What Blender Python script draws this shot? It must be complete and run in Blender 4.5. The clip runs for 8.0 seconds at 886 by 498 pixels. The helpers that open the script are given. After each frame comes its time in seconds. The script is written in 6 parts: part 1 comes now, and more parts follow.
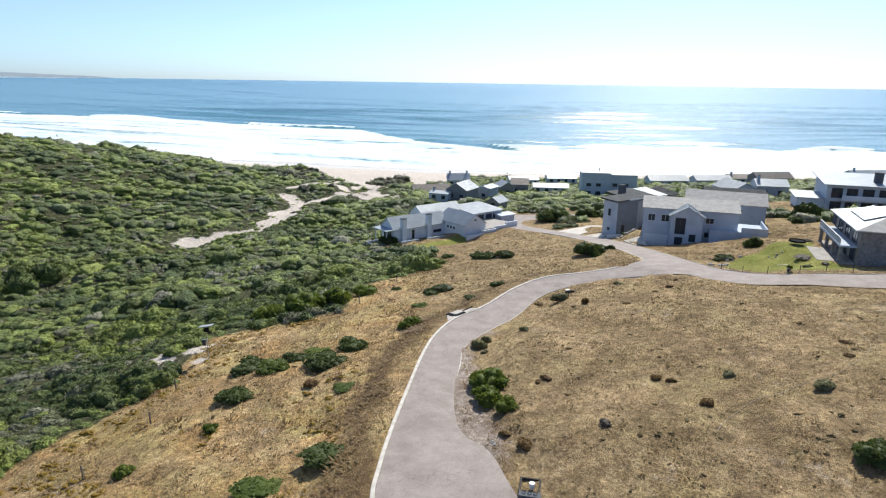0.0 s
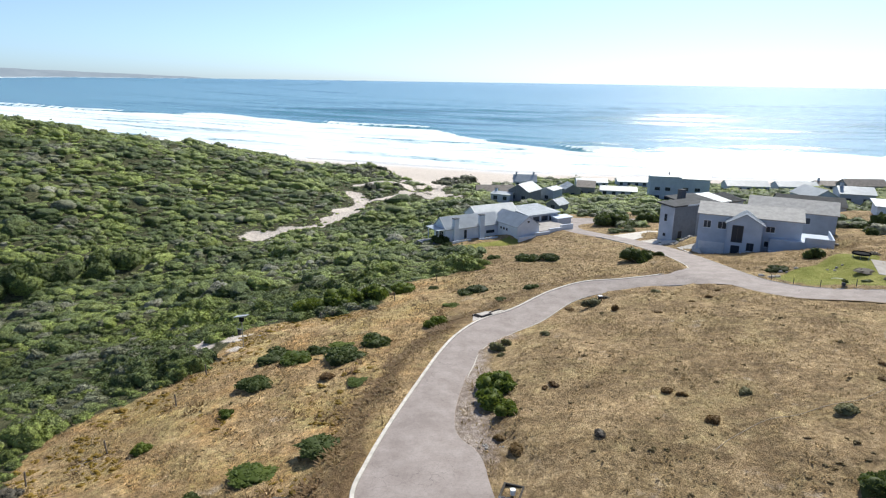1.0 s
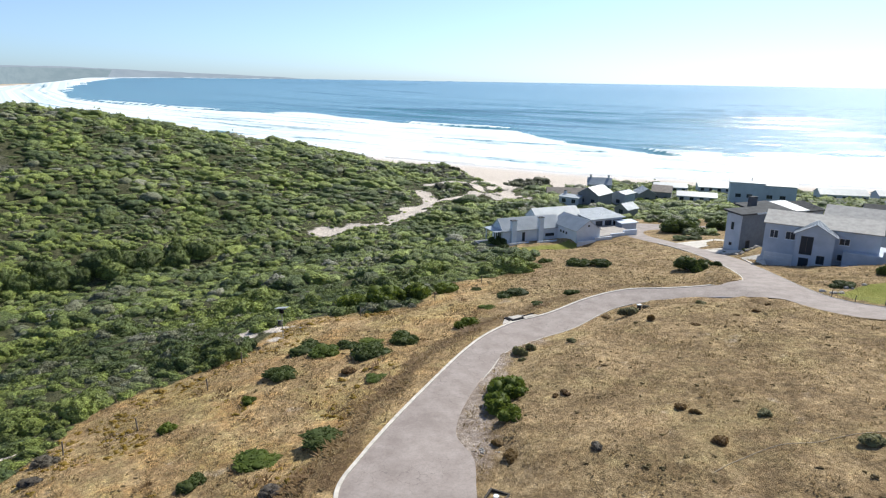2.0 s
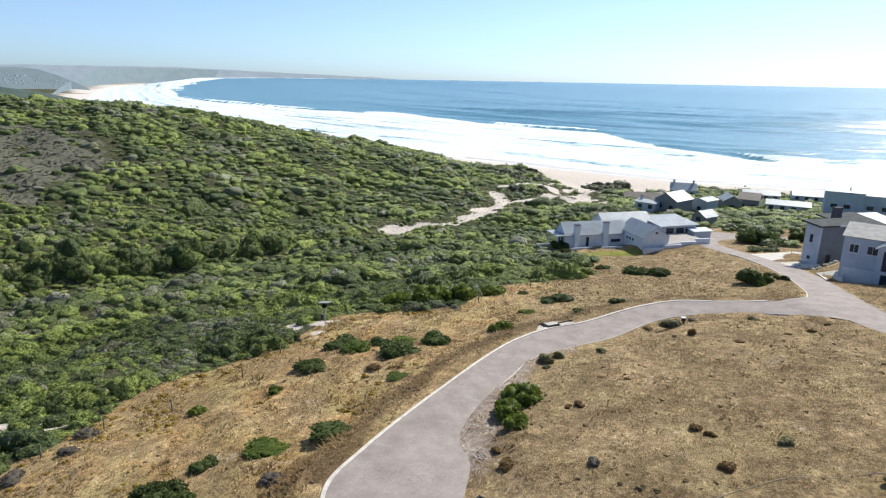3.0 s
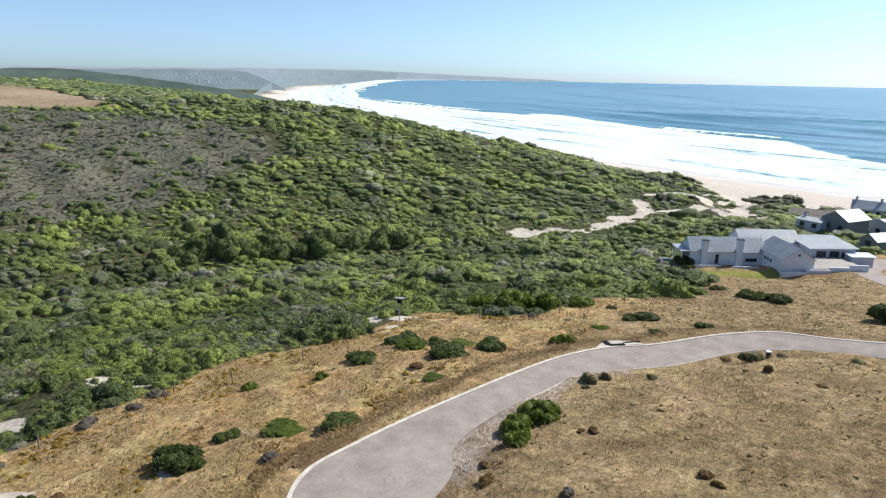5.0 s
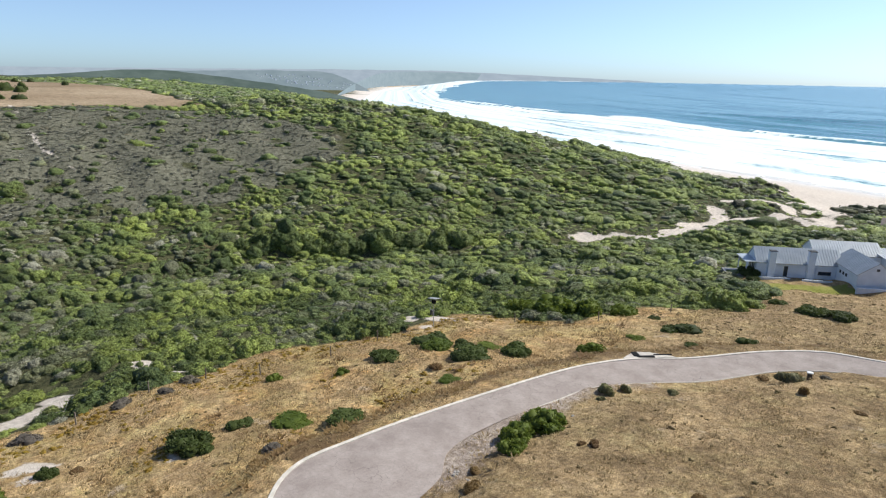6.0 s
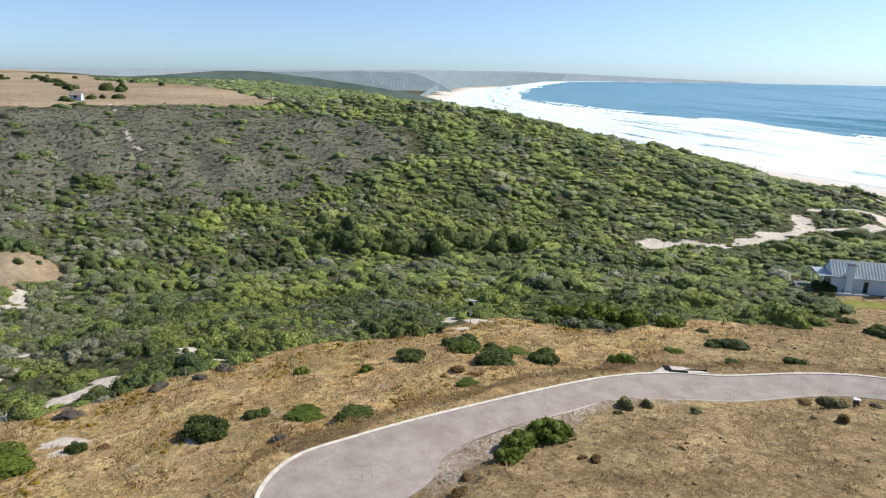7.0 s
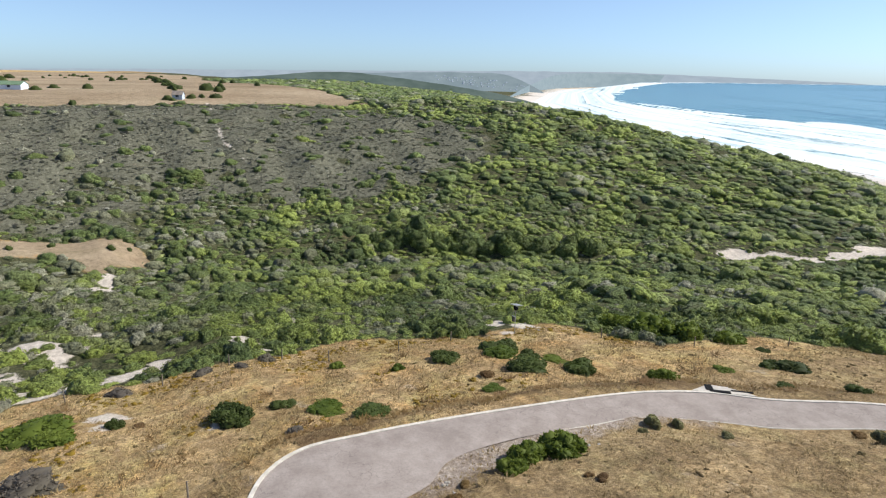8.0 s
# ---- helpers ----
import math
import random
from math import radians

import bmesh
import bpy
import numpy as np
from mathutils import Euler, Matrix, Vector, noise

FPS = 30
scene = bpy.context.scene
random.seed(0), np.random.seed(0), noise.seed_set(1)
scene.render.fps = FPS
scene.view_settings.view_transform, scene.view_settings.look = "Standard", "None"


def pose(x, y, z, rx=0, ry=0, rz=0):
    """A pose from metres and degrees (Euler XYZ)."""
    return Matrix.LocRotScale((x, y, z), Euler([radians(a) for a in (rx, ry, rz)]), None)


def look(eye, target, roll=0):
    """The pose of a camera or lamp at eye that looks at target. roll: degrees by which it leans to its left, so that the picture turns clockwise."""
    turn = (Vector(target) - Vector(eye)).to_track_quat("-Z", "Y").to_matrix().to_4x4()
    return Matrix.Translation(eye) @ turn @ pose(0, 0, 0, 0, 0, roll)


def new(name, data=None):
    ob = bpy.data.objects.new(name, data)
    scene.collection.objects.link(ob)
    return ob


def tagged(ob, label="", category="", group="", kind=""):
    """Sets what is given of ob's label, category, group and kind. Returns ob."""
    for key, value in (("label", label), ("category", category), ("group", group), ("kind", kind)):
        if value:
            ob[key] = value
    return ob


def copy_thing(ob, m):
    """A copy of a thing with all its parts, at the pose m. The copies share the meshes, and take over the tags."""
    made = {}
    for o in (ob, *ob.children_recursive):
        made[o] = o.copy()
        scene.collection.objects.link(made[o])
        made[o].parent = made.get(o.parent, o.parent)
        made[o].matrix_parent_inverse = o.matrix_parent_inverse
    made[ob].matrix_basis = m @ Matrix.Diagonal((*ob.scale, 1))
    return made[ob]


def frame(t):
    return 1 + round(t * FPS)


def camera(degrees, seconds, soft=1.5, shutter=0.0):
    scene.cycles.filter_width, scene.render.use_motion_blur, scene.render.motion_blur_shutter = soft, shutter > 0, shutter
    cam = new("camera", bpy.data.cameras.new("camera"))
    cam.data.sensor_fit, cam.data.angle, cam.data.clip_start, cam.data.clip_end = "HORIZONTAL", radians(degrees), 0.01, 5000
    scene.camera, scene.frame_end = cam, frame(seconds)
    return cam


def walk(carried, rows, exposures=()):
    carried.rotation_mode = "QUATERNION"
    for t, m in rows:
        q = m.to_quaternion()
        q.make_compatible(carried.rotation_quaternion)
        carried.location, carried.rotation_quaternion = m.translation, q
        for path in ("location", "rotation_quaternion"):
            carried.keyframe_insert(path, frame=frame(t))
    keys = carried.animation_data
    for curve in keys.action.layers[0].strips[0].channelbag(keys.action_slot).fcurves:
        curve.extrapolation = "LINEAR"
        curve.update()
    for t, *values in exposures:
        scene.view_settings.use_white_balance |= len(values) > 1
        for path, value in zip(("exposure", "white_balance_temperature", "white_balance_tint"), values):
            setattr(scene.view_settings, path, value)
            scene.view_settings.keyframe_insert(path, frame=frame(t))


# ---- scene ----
# Drone orbit over a paved cul-de-sac above a surf beach.
cam = camera(70.6, 8.0, soft=1.2)
METRES, EYE, TILT, LEAN, TURN = 48.0, 27.0, -15.0, -0.8, 0.0
ROWS = [
    (0.0, 0.0, 0.0, 0.0, 0.0, 0.0, -0.0),
    (0.5, 0.0629, 0.002, 0.0005, 3.33, -0.02, -0.9),
    (1.0, 0.1257, 0.0078, 0.0016, 6.86, -0.08, -1.86),
    (2.5, 0.3104, 0.0512, 0.0141, 18.11, -0.67, -4.91),
    (3.0, 0.3688, 0.0756, 0.0214, 22.05, -1.02, -5.97),
    (3.5, 0.4252, 0.1046, 0.0285, 25.94, -1.4, -6.97),
    (4.0, 0.4791, 0.1372, 0.0371, 29.74, -1.83, -7.9),
    (4.5, 0.5305, 0.1732, 0.047, 33.41, -2.32, -8.78),
    (6.0, 0.667, 0.297, 0.0806, 44.28, -4.09, -11.05),
    (6.5, 0.7053, 0.3428, 0.0934, 47.94, -4.77, -11.73),
    (7.0, 0.7399, 0.3907, 0.1066, 51.77, -5.55, -12.38),
    (7.5, 0.7695, 0.4412, 0.1199, 55.9, -6.43, -13.05),
    (8.0, 0.7946, 0.4936, 0.1341, 60.05, -7.34, -13.67),
]
walk(cam, [(t, pose(0, 0, EYE, TILT, LEAN, TURN) @ pose(METRES * x, METRES * y, METRES * z, 90 + pitch, roll, yaw)) for t, x, y, z, yaw, pitch, roll in ROWS],
     exposures=[(0.0, 0.34, 6450, 6), (4.0, 0.36, 6500, 6), (8.0, 0.36, 6600, 6)])

# ---- light ----
SUN_AZ, SUN_EL = 21.0, 42.0
world = bpy.data.worlds.new("sky")
scene.world = world
world.use_nodes = True
wn = world.node_tree.nodes
sky = wn.new("ShaderNodeTexSky")
sky.sky_type = "NISHITA"
sky.sun_disc = False
sky.sun_elevation, sky.sun_rotation = radians(SUN_EL), radians(SUN_AZ)
sky.altitude, sky.air_density, sky.dust_density, sky.ozone_density = 30, 0.72, 0.5, 8.0
wn["Background"].inputs["Strength"].default_value = 0.120
tint = wn.new("ShaderNodeMix")
tint.data_type, tint.blend_type = "RGBA", "MULTIPLY"
tint.inputs[0].default_value, tint.inputs[7].default_value = 1.0, (0.90, 0.985, 1.06, 1)
pale = wn.new("ShaderNodeHueSaturation")
pale.inputs["Saturation"].default_value = 0.74
world.node_tree.links.new(sky.outputs[0], pale.inputs["Color"])
world.node_tree.links.new(pale.outputs[0], tint.inputs[6])
world.node_tree.links.new(tint.outputs[2], wn["Background"].inputs["Color"])
sun_data = bpy.data.lights.new("sun", "SUN")
sun_data.energy, sun_data.angle, sun_data.color = 5.0, radians(0.55), (1.0, 0.95, 0.87)
sun = new("sun", sun_data)
sun_way = Vector((math.sin(radians(SUN_AZ)) * math.cos(radians(SUN_EL)), math.cos(radians(SUN_AZ)) * math.cos(radians(SUN_EL)), math.sin(radians(SUN_EL))))
sun.matrix_world = look(sun_way * 200, (0, 0, 0))


# ---- materials ----
class Nodes:
    """A small wrapper to write node materials in a few lines."""

    def __init__(self, name, rough=0.8, metal=0.0, spec=0.3):
        self.m = bpy.data.materials.new(name)
        self.m.use_nodes = True
        self.t = self.m.node_tree
        self.b = self.t.nodes["Principled BSDF"]
        self.b.inputs["Roughness"].default_value = rough
        self.b.inputs["Metallic"].default_value = metal
        self.b.inputs["Specular IOR Level"].default_value = spec

    def link(self, a, b):
        self.t.links.new(a, b)

    def node(self, kind, **values):
        n = self.t.nodes.new(kind)
        for k, v in values.items():
            n.inputs[k].default_value = v
        return n

    def pos(self, scale=(1, 1, 1)):
        g = self.t.nodes.new("ShaderNodeNewGeometry")
        if scale == (1, 1, 1):
            return g.outputs["Position"]
        mp = self.t.nodes.new("ShaderNodeVectorMath")
        mp.operation = "MULTIPLY"
        mp.inputs[1].default_value = scale
        self.link(g.outputs["Position"], mp.inputs[0])
        return mp.outputs[0]

    def noise(self, scale, detail=4, rough=0.55, stretch=(1, 1, 1), lo=0.35, hi=0.65, distort=0.0):
        n = self.node("ShaderNodeTexNoise", Scale=scale, Detail=detail, Roughness=rough, Distortion=distort)
        self.link(self.pos(stretch), n.inputs["Vector"])
        r = self.node("ShaderNodeMapRange", **{"From Min": lo, "From Max": hi})
        self.link(n.outputs["Fac"], r.inputs["Value"])
        return r.outputs[0]

    def attr(self, name):
        a = self.t.nodes.new("ShaderNodeAttribute")
        a.attribute_name = name
        return a.outputs["Fac"]

    def island(self):
        return self.t.nodes.new("ShaderNodeNewGeometry").outputs["Random Per Island"]

    def random(self):
        return self.t.nodes.new("ShaderNodeObjectInfo").outputs["Random"]

    def math(self, op, a, b=0.0, c=None, clamp=False):
        n = self.t.nodes.new("ShaderNodeMath")
        n.operation, n.use_clamp = op, clamp
        for i, v in enumerate((a, b) if c is None else (a, b, c)):
            if isinstance(v, (int, float)):
                n.inputs[i].default_value = v
            else:
                self.link(v, n.inputs[i])
        return n.outputs[0]

    def span(self, v, lo, hi):
        r = self.node("ShaderNodeMapRange", **{"From Min": lo, "From Max": hi})
        r.interpolation_type = "SMOOTHSTEP"
        self.link(v, r.inputs["Value"])
        return r.outputs[0]

    def mix(self, fac, a, b, mode="MIX"):
        n = self.t.nodes.new("ShaderNodeMix")
        n.data_type, n.blend_type = "RGBA", mode
        for sock, v in ((n.inputs[0], fac), (n.inputs[6], a), (n.inputs[7], b)):
            if isinstance(v, (int, float)):
                sock.default_value = v
            elif isinstance(v, tuple):
                sock.default_value = (*v, 1)
            else:
                self.link(v, sock)
        return n.outputs[2]

    def color(self, c):
        if isinstance(c, tuple):
            self.b.inputs["Base Color"].default_value = (*c, 1)
        else:
            self.link(c, self.b.inputs["Base Color"])
        return self

    def bump(self, height, strength=0.5, dist=0.05):
        n = self.node("ShaderNodeBump", Strength=strength, Distance=dist)
        self.link(height, n.inputs["Height"])
        self.link(n.outputs[0], self.b.inputs["Normal"])
        return self


def ground_material():
    """Dry grass, straw, sand, heath soil and far fields by the cover masks of the sheet."""
    n = Nodes("ground_cover", 0.95, spec=0.1)
    fine = n.noise(2.6, 8, 0.78, lo=0.36, hi=0.64)
    mid = n.noise(0.35, 5, 0.6, lo=0.36, hi=0.64)
    big = n.noise(0.06, 4, 0.6, lo=0.38, hi=0.62)
    clump = n.noise(1.1, 8, 0.78, lo=0.42, hi=0.58)
    blade = n.noise(5.0, 6, 0.8, (1.0, 0.45, 1.0), lo=0.40, hi=0.60)
    straw = n.mix(mid, (0.36, 0.245, 0.118), (0.60, 0.445, 0.235))
    straw = n.mix(n.math("MULTIPLY", clump, 0.55), straw, (0.72, 0.555, 0.325))
    straw = n.mix(n.math("MULTIPLY", big, 0.5), straw, (0.200, 0.138, 0.070))
    straw = n.mix(n.math("MULTIPLY", n.math("MULTIPLY", fine, blade), 0.75), straw, (0.150, 0.102, 0.050))
    speck = n.noise(3.6, 3, 0.6, lo=0.60, hi=0.68)
    straw = n.mix(n.math("MULTIPLY", speck, n.math("ADD", 0.2, n.math("MULTIPLY", n.attr("slope"), 0.28))), straw, (0.080, 0.060, 0.028))
    off_slope = n.math("SUBTRACT", 1.0, n.attr("slope"))
    straw = n.mix(n.math("MULTIPLY", off_slope, 0.62), straw, n.mix(n.math("MULTIPLY", clump, blade), (0.272, 0.182, 0.098), (0.480, 0.348, 0.205)))
    ochre = n.noise(0.16, 6, 0.7, lo=0.48, hi=0.61)
    straw = n.mix(n.math("MULTIPLY", ochre, n.math("MULTIPLY", n.attr("slope"), 0.68)), straw, n.mix(clump, (0.33, 0.175, 0.062), (0.52, 0.315, 0.105)))
    tint = n.noise(0.10, 6, 0.7, lo=0.48, hi=0.62)
    straw = n.mix(n.math("MULTIPLY", n.math("MULTIPLY", tint, fine), n.math("ADD", 0.15, n.math("MULTIPLY", n.attr("slope"), 0.7))), straw, (0.165, 0.180, 0.050))
    fresh = n.noise(0.13, 6, 0.7, (1.0, 1.2, 1.0), lo=0.50, hi=0.60)
    straw = n.mix(n.math("MULTIPLY", n.math("MULTIPLY", fresh, n.math("ADD", 0.4, n.math("MULTIPLY", n.attr("slope"), 0.6))), n.math("ADD", 0.15, n.math("MULTIPLY", clump, 0.4))), straw, (0.44, 0.41, 0.16))
    straw = n.mix(n.math("MULTIPLY", n.attr("slope"), 0.22), straw, (0.62, 0.385, 0.185))
    brown = n.noise(0.22, 7, 0.75, lo=0.50, hi=0.61)
    straw = n.mix(n.math("MULTIPLY", n.math("MULTIPLY", brown, n.attr("slope")), 0.50), straw, n.mix(blade, (0.16, 0.102, 0.055), (0.30, 0.198, 0.112)))
    bare = n.noise(0.21, 6, 0.7, lo=0.62, hi=0.70)
    straw = n.mix(n.math("MULTIPLY", bare, 0.6), straw, (0.52, 0.43, 0.335))
    patch = n.math("MULTIPLY", n.noise(0.24, 8, 0.76, lo=0.46, hi=0.58), off_slope)
    straw = n.mix(n.math("MULTIPLY", patch, 0.55), straw, n.mix(blade, (0.095, 0.062, 0.032), (0.17, 0.115, 0.062)))
    mottle = n.noise(0.8, 8, 0.78, lo=0.38, hi=0.62)
    straw = n.mix(1.0, straw, n.math("MULTIPLY_ADD", mottle, 0.72, 0.70), "MULTIPLY")
    stubble = n.noise(4.2, 5, 0.8, (1.0, 0.6, 1.0), lo=0.40, hi=0.60)
    straw = n.mix(1.0, straw, n.math("MULTIPLY_ADD", stubble, 0.56, 0.74), "MULTIPLY")
    straw = n.mix(n.math("MULTIPLY", n.noise(1.9, 4, 0.7, lo=0.61, hi=0.67), 0.55), straw, (0.085, 0.060, 0.032))
    verge = n.mix(fine, (0.10, 0.062, 0.033), (0.25, 0.165, 0.085))
    sand = n.mix(n.noise(1.2, 5), (0.54, 0.465, 0.400), (0.75, 0.665, 0.585))
    # scrub soil, set very dark to deepen the shade between the bushes
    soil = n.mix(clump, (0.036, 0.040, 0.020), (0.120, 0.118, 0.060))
    heath = n.mix(n.noise(0.8, 6, 0.7), (0.105, 0.104, 0.074), (0.205, 0.198, 0.148))
    heath = n.mix(n.math("MULTIPLY", n.noise(0.5, 6, 0.8, lo=0.52, hi=0.62), 0.6), heath, (0.065, 0.066, 0.040))
    heath = n.mix(n.math("MULTIPLY", n.noise(0.9, 5, 0.7, (1.0, 0.7, 1.0), lo=0.60, hi=0.68), 0.7), heath, (0.40, 0.37, 0.30))
    field = n.mix(n.noise(0.02, 5, 0.65, (1.0, 0.4, 1.0), lo=0.40, hi=0.60), (0.27, 0.195, 0.125), (0.42, 0.325, 0.225))
    field = n.mix(n.math("MULTIPLY", n.noise(0.35, 7, 0.75, lo=0.48, hi=0.62), 0.5), field, (0.20, 0.155, 0.095))
    field = n.mix(1.0, field, n.math("MULTIPLY_ADD", n.noise(0.6, 8, 0.8, lo=0.40, hi=0.60), 0.36, 0.80), "MULTIPLY")
    field = n.mix(n.math("MULTIPLY", n.noise(0.05, 6, 0.7, (1.0, 0.3, 1.0), lo=0.56, hi=0.64), 0.55), field, (0.24, 0.20, 0.11))
    lawn = n.mix(mid, (0.205, 0.215, 0.045), (0.31, 0.30, 0.085))
    jag = n.noise(0.55, 7, 0.8, lo=0.25, hi=0.75)

    def edge(name, soft=0.18):
        v = n.math("ADD", n.attr(name), n.math("MULTIPLY", n.math("SUBTRACT", jag, 0.5), 0.75))
        return n.span(v, 0.5 - soft, 0.5 + soft)

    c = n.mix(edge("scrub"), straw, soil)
    c = n.mix(edge("heath"), c, heath)
    c = n.mix(edge("field"), c, field)
    c = n.mix(edge("verge", 0.3), c, verge)
    c = n.mix(edge("lawn", 0.08), c, lawn)
    c = n.mix(n.math("MULTIPLY", edge("gravel", 0.4), 0.85), c, n.mix(n.math("MULTIPLY", clump, fine), (0.30, 0.240, 0.205), (0.74, 0.630, 0.555)))
    c = n.mix(edge("sand", 0.15), c, sand)
    wet = n.attr("wet")
    c = n.mix(wet, c, (0.66, 0.61, 0.565))
    n.color(c)
    r = n.node("ShaderNodeMapRange", **{"To Min": 0.95, "To Max": 0.25})
    n.link(wet, r.inputs["Value"])
    n.link(r.outputs[0], n.b.inputs["Roughness"])
    h = n.math("ADD", n.math("MULTIPLY", fine, 0.5), n.math("MULTIPLY", n.noise(11, 3), 0.35))
    return n.bump(h, 0.8, 0.24).m


def leaf_material(name, dark, mid, light):
    """Leaves of several greens, through which some light passes."""
    n = Nodes(name, 0.62, spec=0.22)
    tone = n.random()
    c = n.mix(n.math("ADD", n.math("MULTIPLY", n.island(), 0.45), n.math("MULTIPLY", tone, 0.55)), dark, mid)
    c = n.mix(n.math("MULTIPLY", n.noise(0.12, 3, 0.6, lo=0.40, hi=0.62), 0.8), c, light)
    n.color(c)
    glassy = n.t.nodes.new("ShaderNodeBsdfTranslucent")
    n.link(n.mix(0.35, c, light), glassy.inputs["Color"])
    both = n.t.nodes.new("ShaderNodeMixShader")
    both.inputs[0].default_value = 0.41
    n.link(n.b.outputs[0], both.inputs[1])
    n.link(glassy.outputs[0], both.inputs[2])
    n.link(both.outputs[0], n.t.nodes["Material Output"].inputs["Surface"])
    return n.m


def scrub_material(name, dark, fresh, mid, dull, pale, share=0.85):
    """Wind-clipped scrub: each plant takes its green from the patch it grows in, and some are grey or half dead."""
    n = Nodes(name, 0.55, spec=0.28)
    tone, dry = n.attr("tone"), n.attr("dry")
    c = n.mix(n.span(n.attr("fresh"), 0.15, 0.85), dark, fresh)
    c = n.mix(n.math("MULTIPLY", tone, 0.6), c, mid)
    c = n.mix(n.math("MULTIPLY", n.span(dry, 0.5, 0.72), share), c, n.mix(n.span(tone, 0.55, 0.9), dull, pale))
    leafy = n.math("MULTIPLY_ADD", n.island(), 0.5, 0.78)
    sprays = n.noise(2.4, 5, 0.75, lo=0.37, hi=0.61)
    leafy = n.math("MULTIPLY", leafy, n.math("MULTIPLY_ADD", sprays, 1.05, 0.52))
    c = n.mix(1.0, c, leafy, "MULTIPLY")
    n.color(c)
    n.bump(n.math("ADD", sprays, n.math("MULTIPLY", n.noise(5.0, 3, 0.7), 0.4)), 0.9, 0.30)
    bent = n.t.nodes["Bump"].outputs[0]
    thin = n.t.nodes.new("ShaderNodeBsdfTranslucent")
    n.link(n.mix(0.25, c, fresh), thin.inputs["Color"])
    both = n.t.nodes.new("ShaderNodeMixShader")
    n.link(bent, thin.inputs["Normal"])
    both.inputs[0].default_value = 0.18
    n.link(n.b.outputs[0], both.inputs[1])
    n.link(thin.outputs[0], both.inputs[2])
    n.link(both.outputs[0], n.t.nodes["Material Output"].inputs["Surface"])
    return n.m


def plain(name, a, b, scale, rough=0.8, metal=0.0, bump=0.0, dist=0.02, stretch=(1, 1, 1), spec=0.3):
    """Two-tone weathered surface at two scales."""
    n = Nodes(name, rough, metal, spec)
    c = n.mix(n.noise(scale, 5, 0.6, stretch), a, b)
    dirt = n.noise(scale * 0.17, 4, 0.6, lo=0.5, hi=0.8)
    c = n.mix(n.math("MULTIPLY", dirt, 0.25), c, tuple(v * 0.7 for v in a))
    n.color(c)
    if bump:
        n.bump(n.noise(scale * 4, 4), bump, dist)
    return n.m


def road_material():
    n = Nodes("worn_asphalt", 0.85, spec=0.3)
    c = n.mix(n.noise(0.5, 6, 0.65), (0.245, 0.203, 0.184), (0.345, 0.294, 0.268))
    c = n.mix(n.math("MULTIPLY", n.noise(5, 5, 0.7, lo=0.45, hi=0.7), 0.35), c, (0.15, 0.128, 0.118))
    v = n.node("ShaderNodeTexVoronoi", Scale=0.62)
    v.feature = "DISTANCE_TO_EDGE"
    warp = n.node("ShaderNodeTexNoise", Scale=0.9, Detail=5.0)
    n.link(n.pos(), warp.inputs["Vector"])
    add = n.t.nodes.new("ShaderNodeVectorMath")
    add.operation = "MULTIPLY_ADD"
    n.link(warp.outputs["Color"], add.inputs[0])
    add.inputs[1].default_value = (1.6, 1.6, 1.6)
    n.link(n.pos(), add.inputs[2])
    n.link(add.outputs[0], v.inputs["Vector"])
    crack = n.node("ShaderNodeMapRange", **{"From Min": 0.0, "From Max": 0.016, "To Min": 1.0, "To Max": 0.0})
    n.link(v.outputs["Distance"], crack.inputs["Value"])
    broken = n.math("MULTIPLY", crack.outputs[0], n.noise(0.12, 3, lo=0.45, hi=0.62))
    c = n.mix(n.math("MULTIPLY", broken, 0.7), c, (0.075, 0.062, 0.055))
    n.color(c)
    return n.bump(n.noise(14, 4), 0.4, 0.015).m


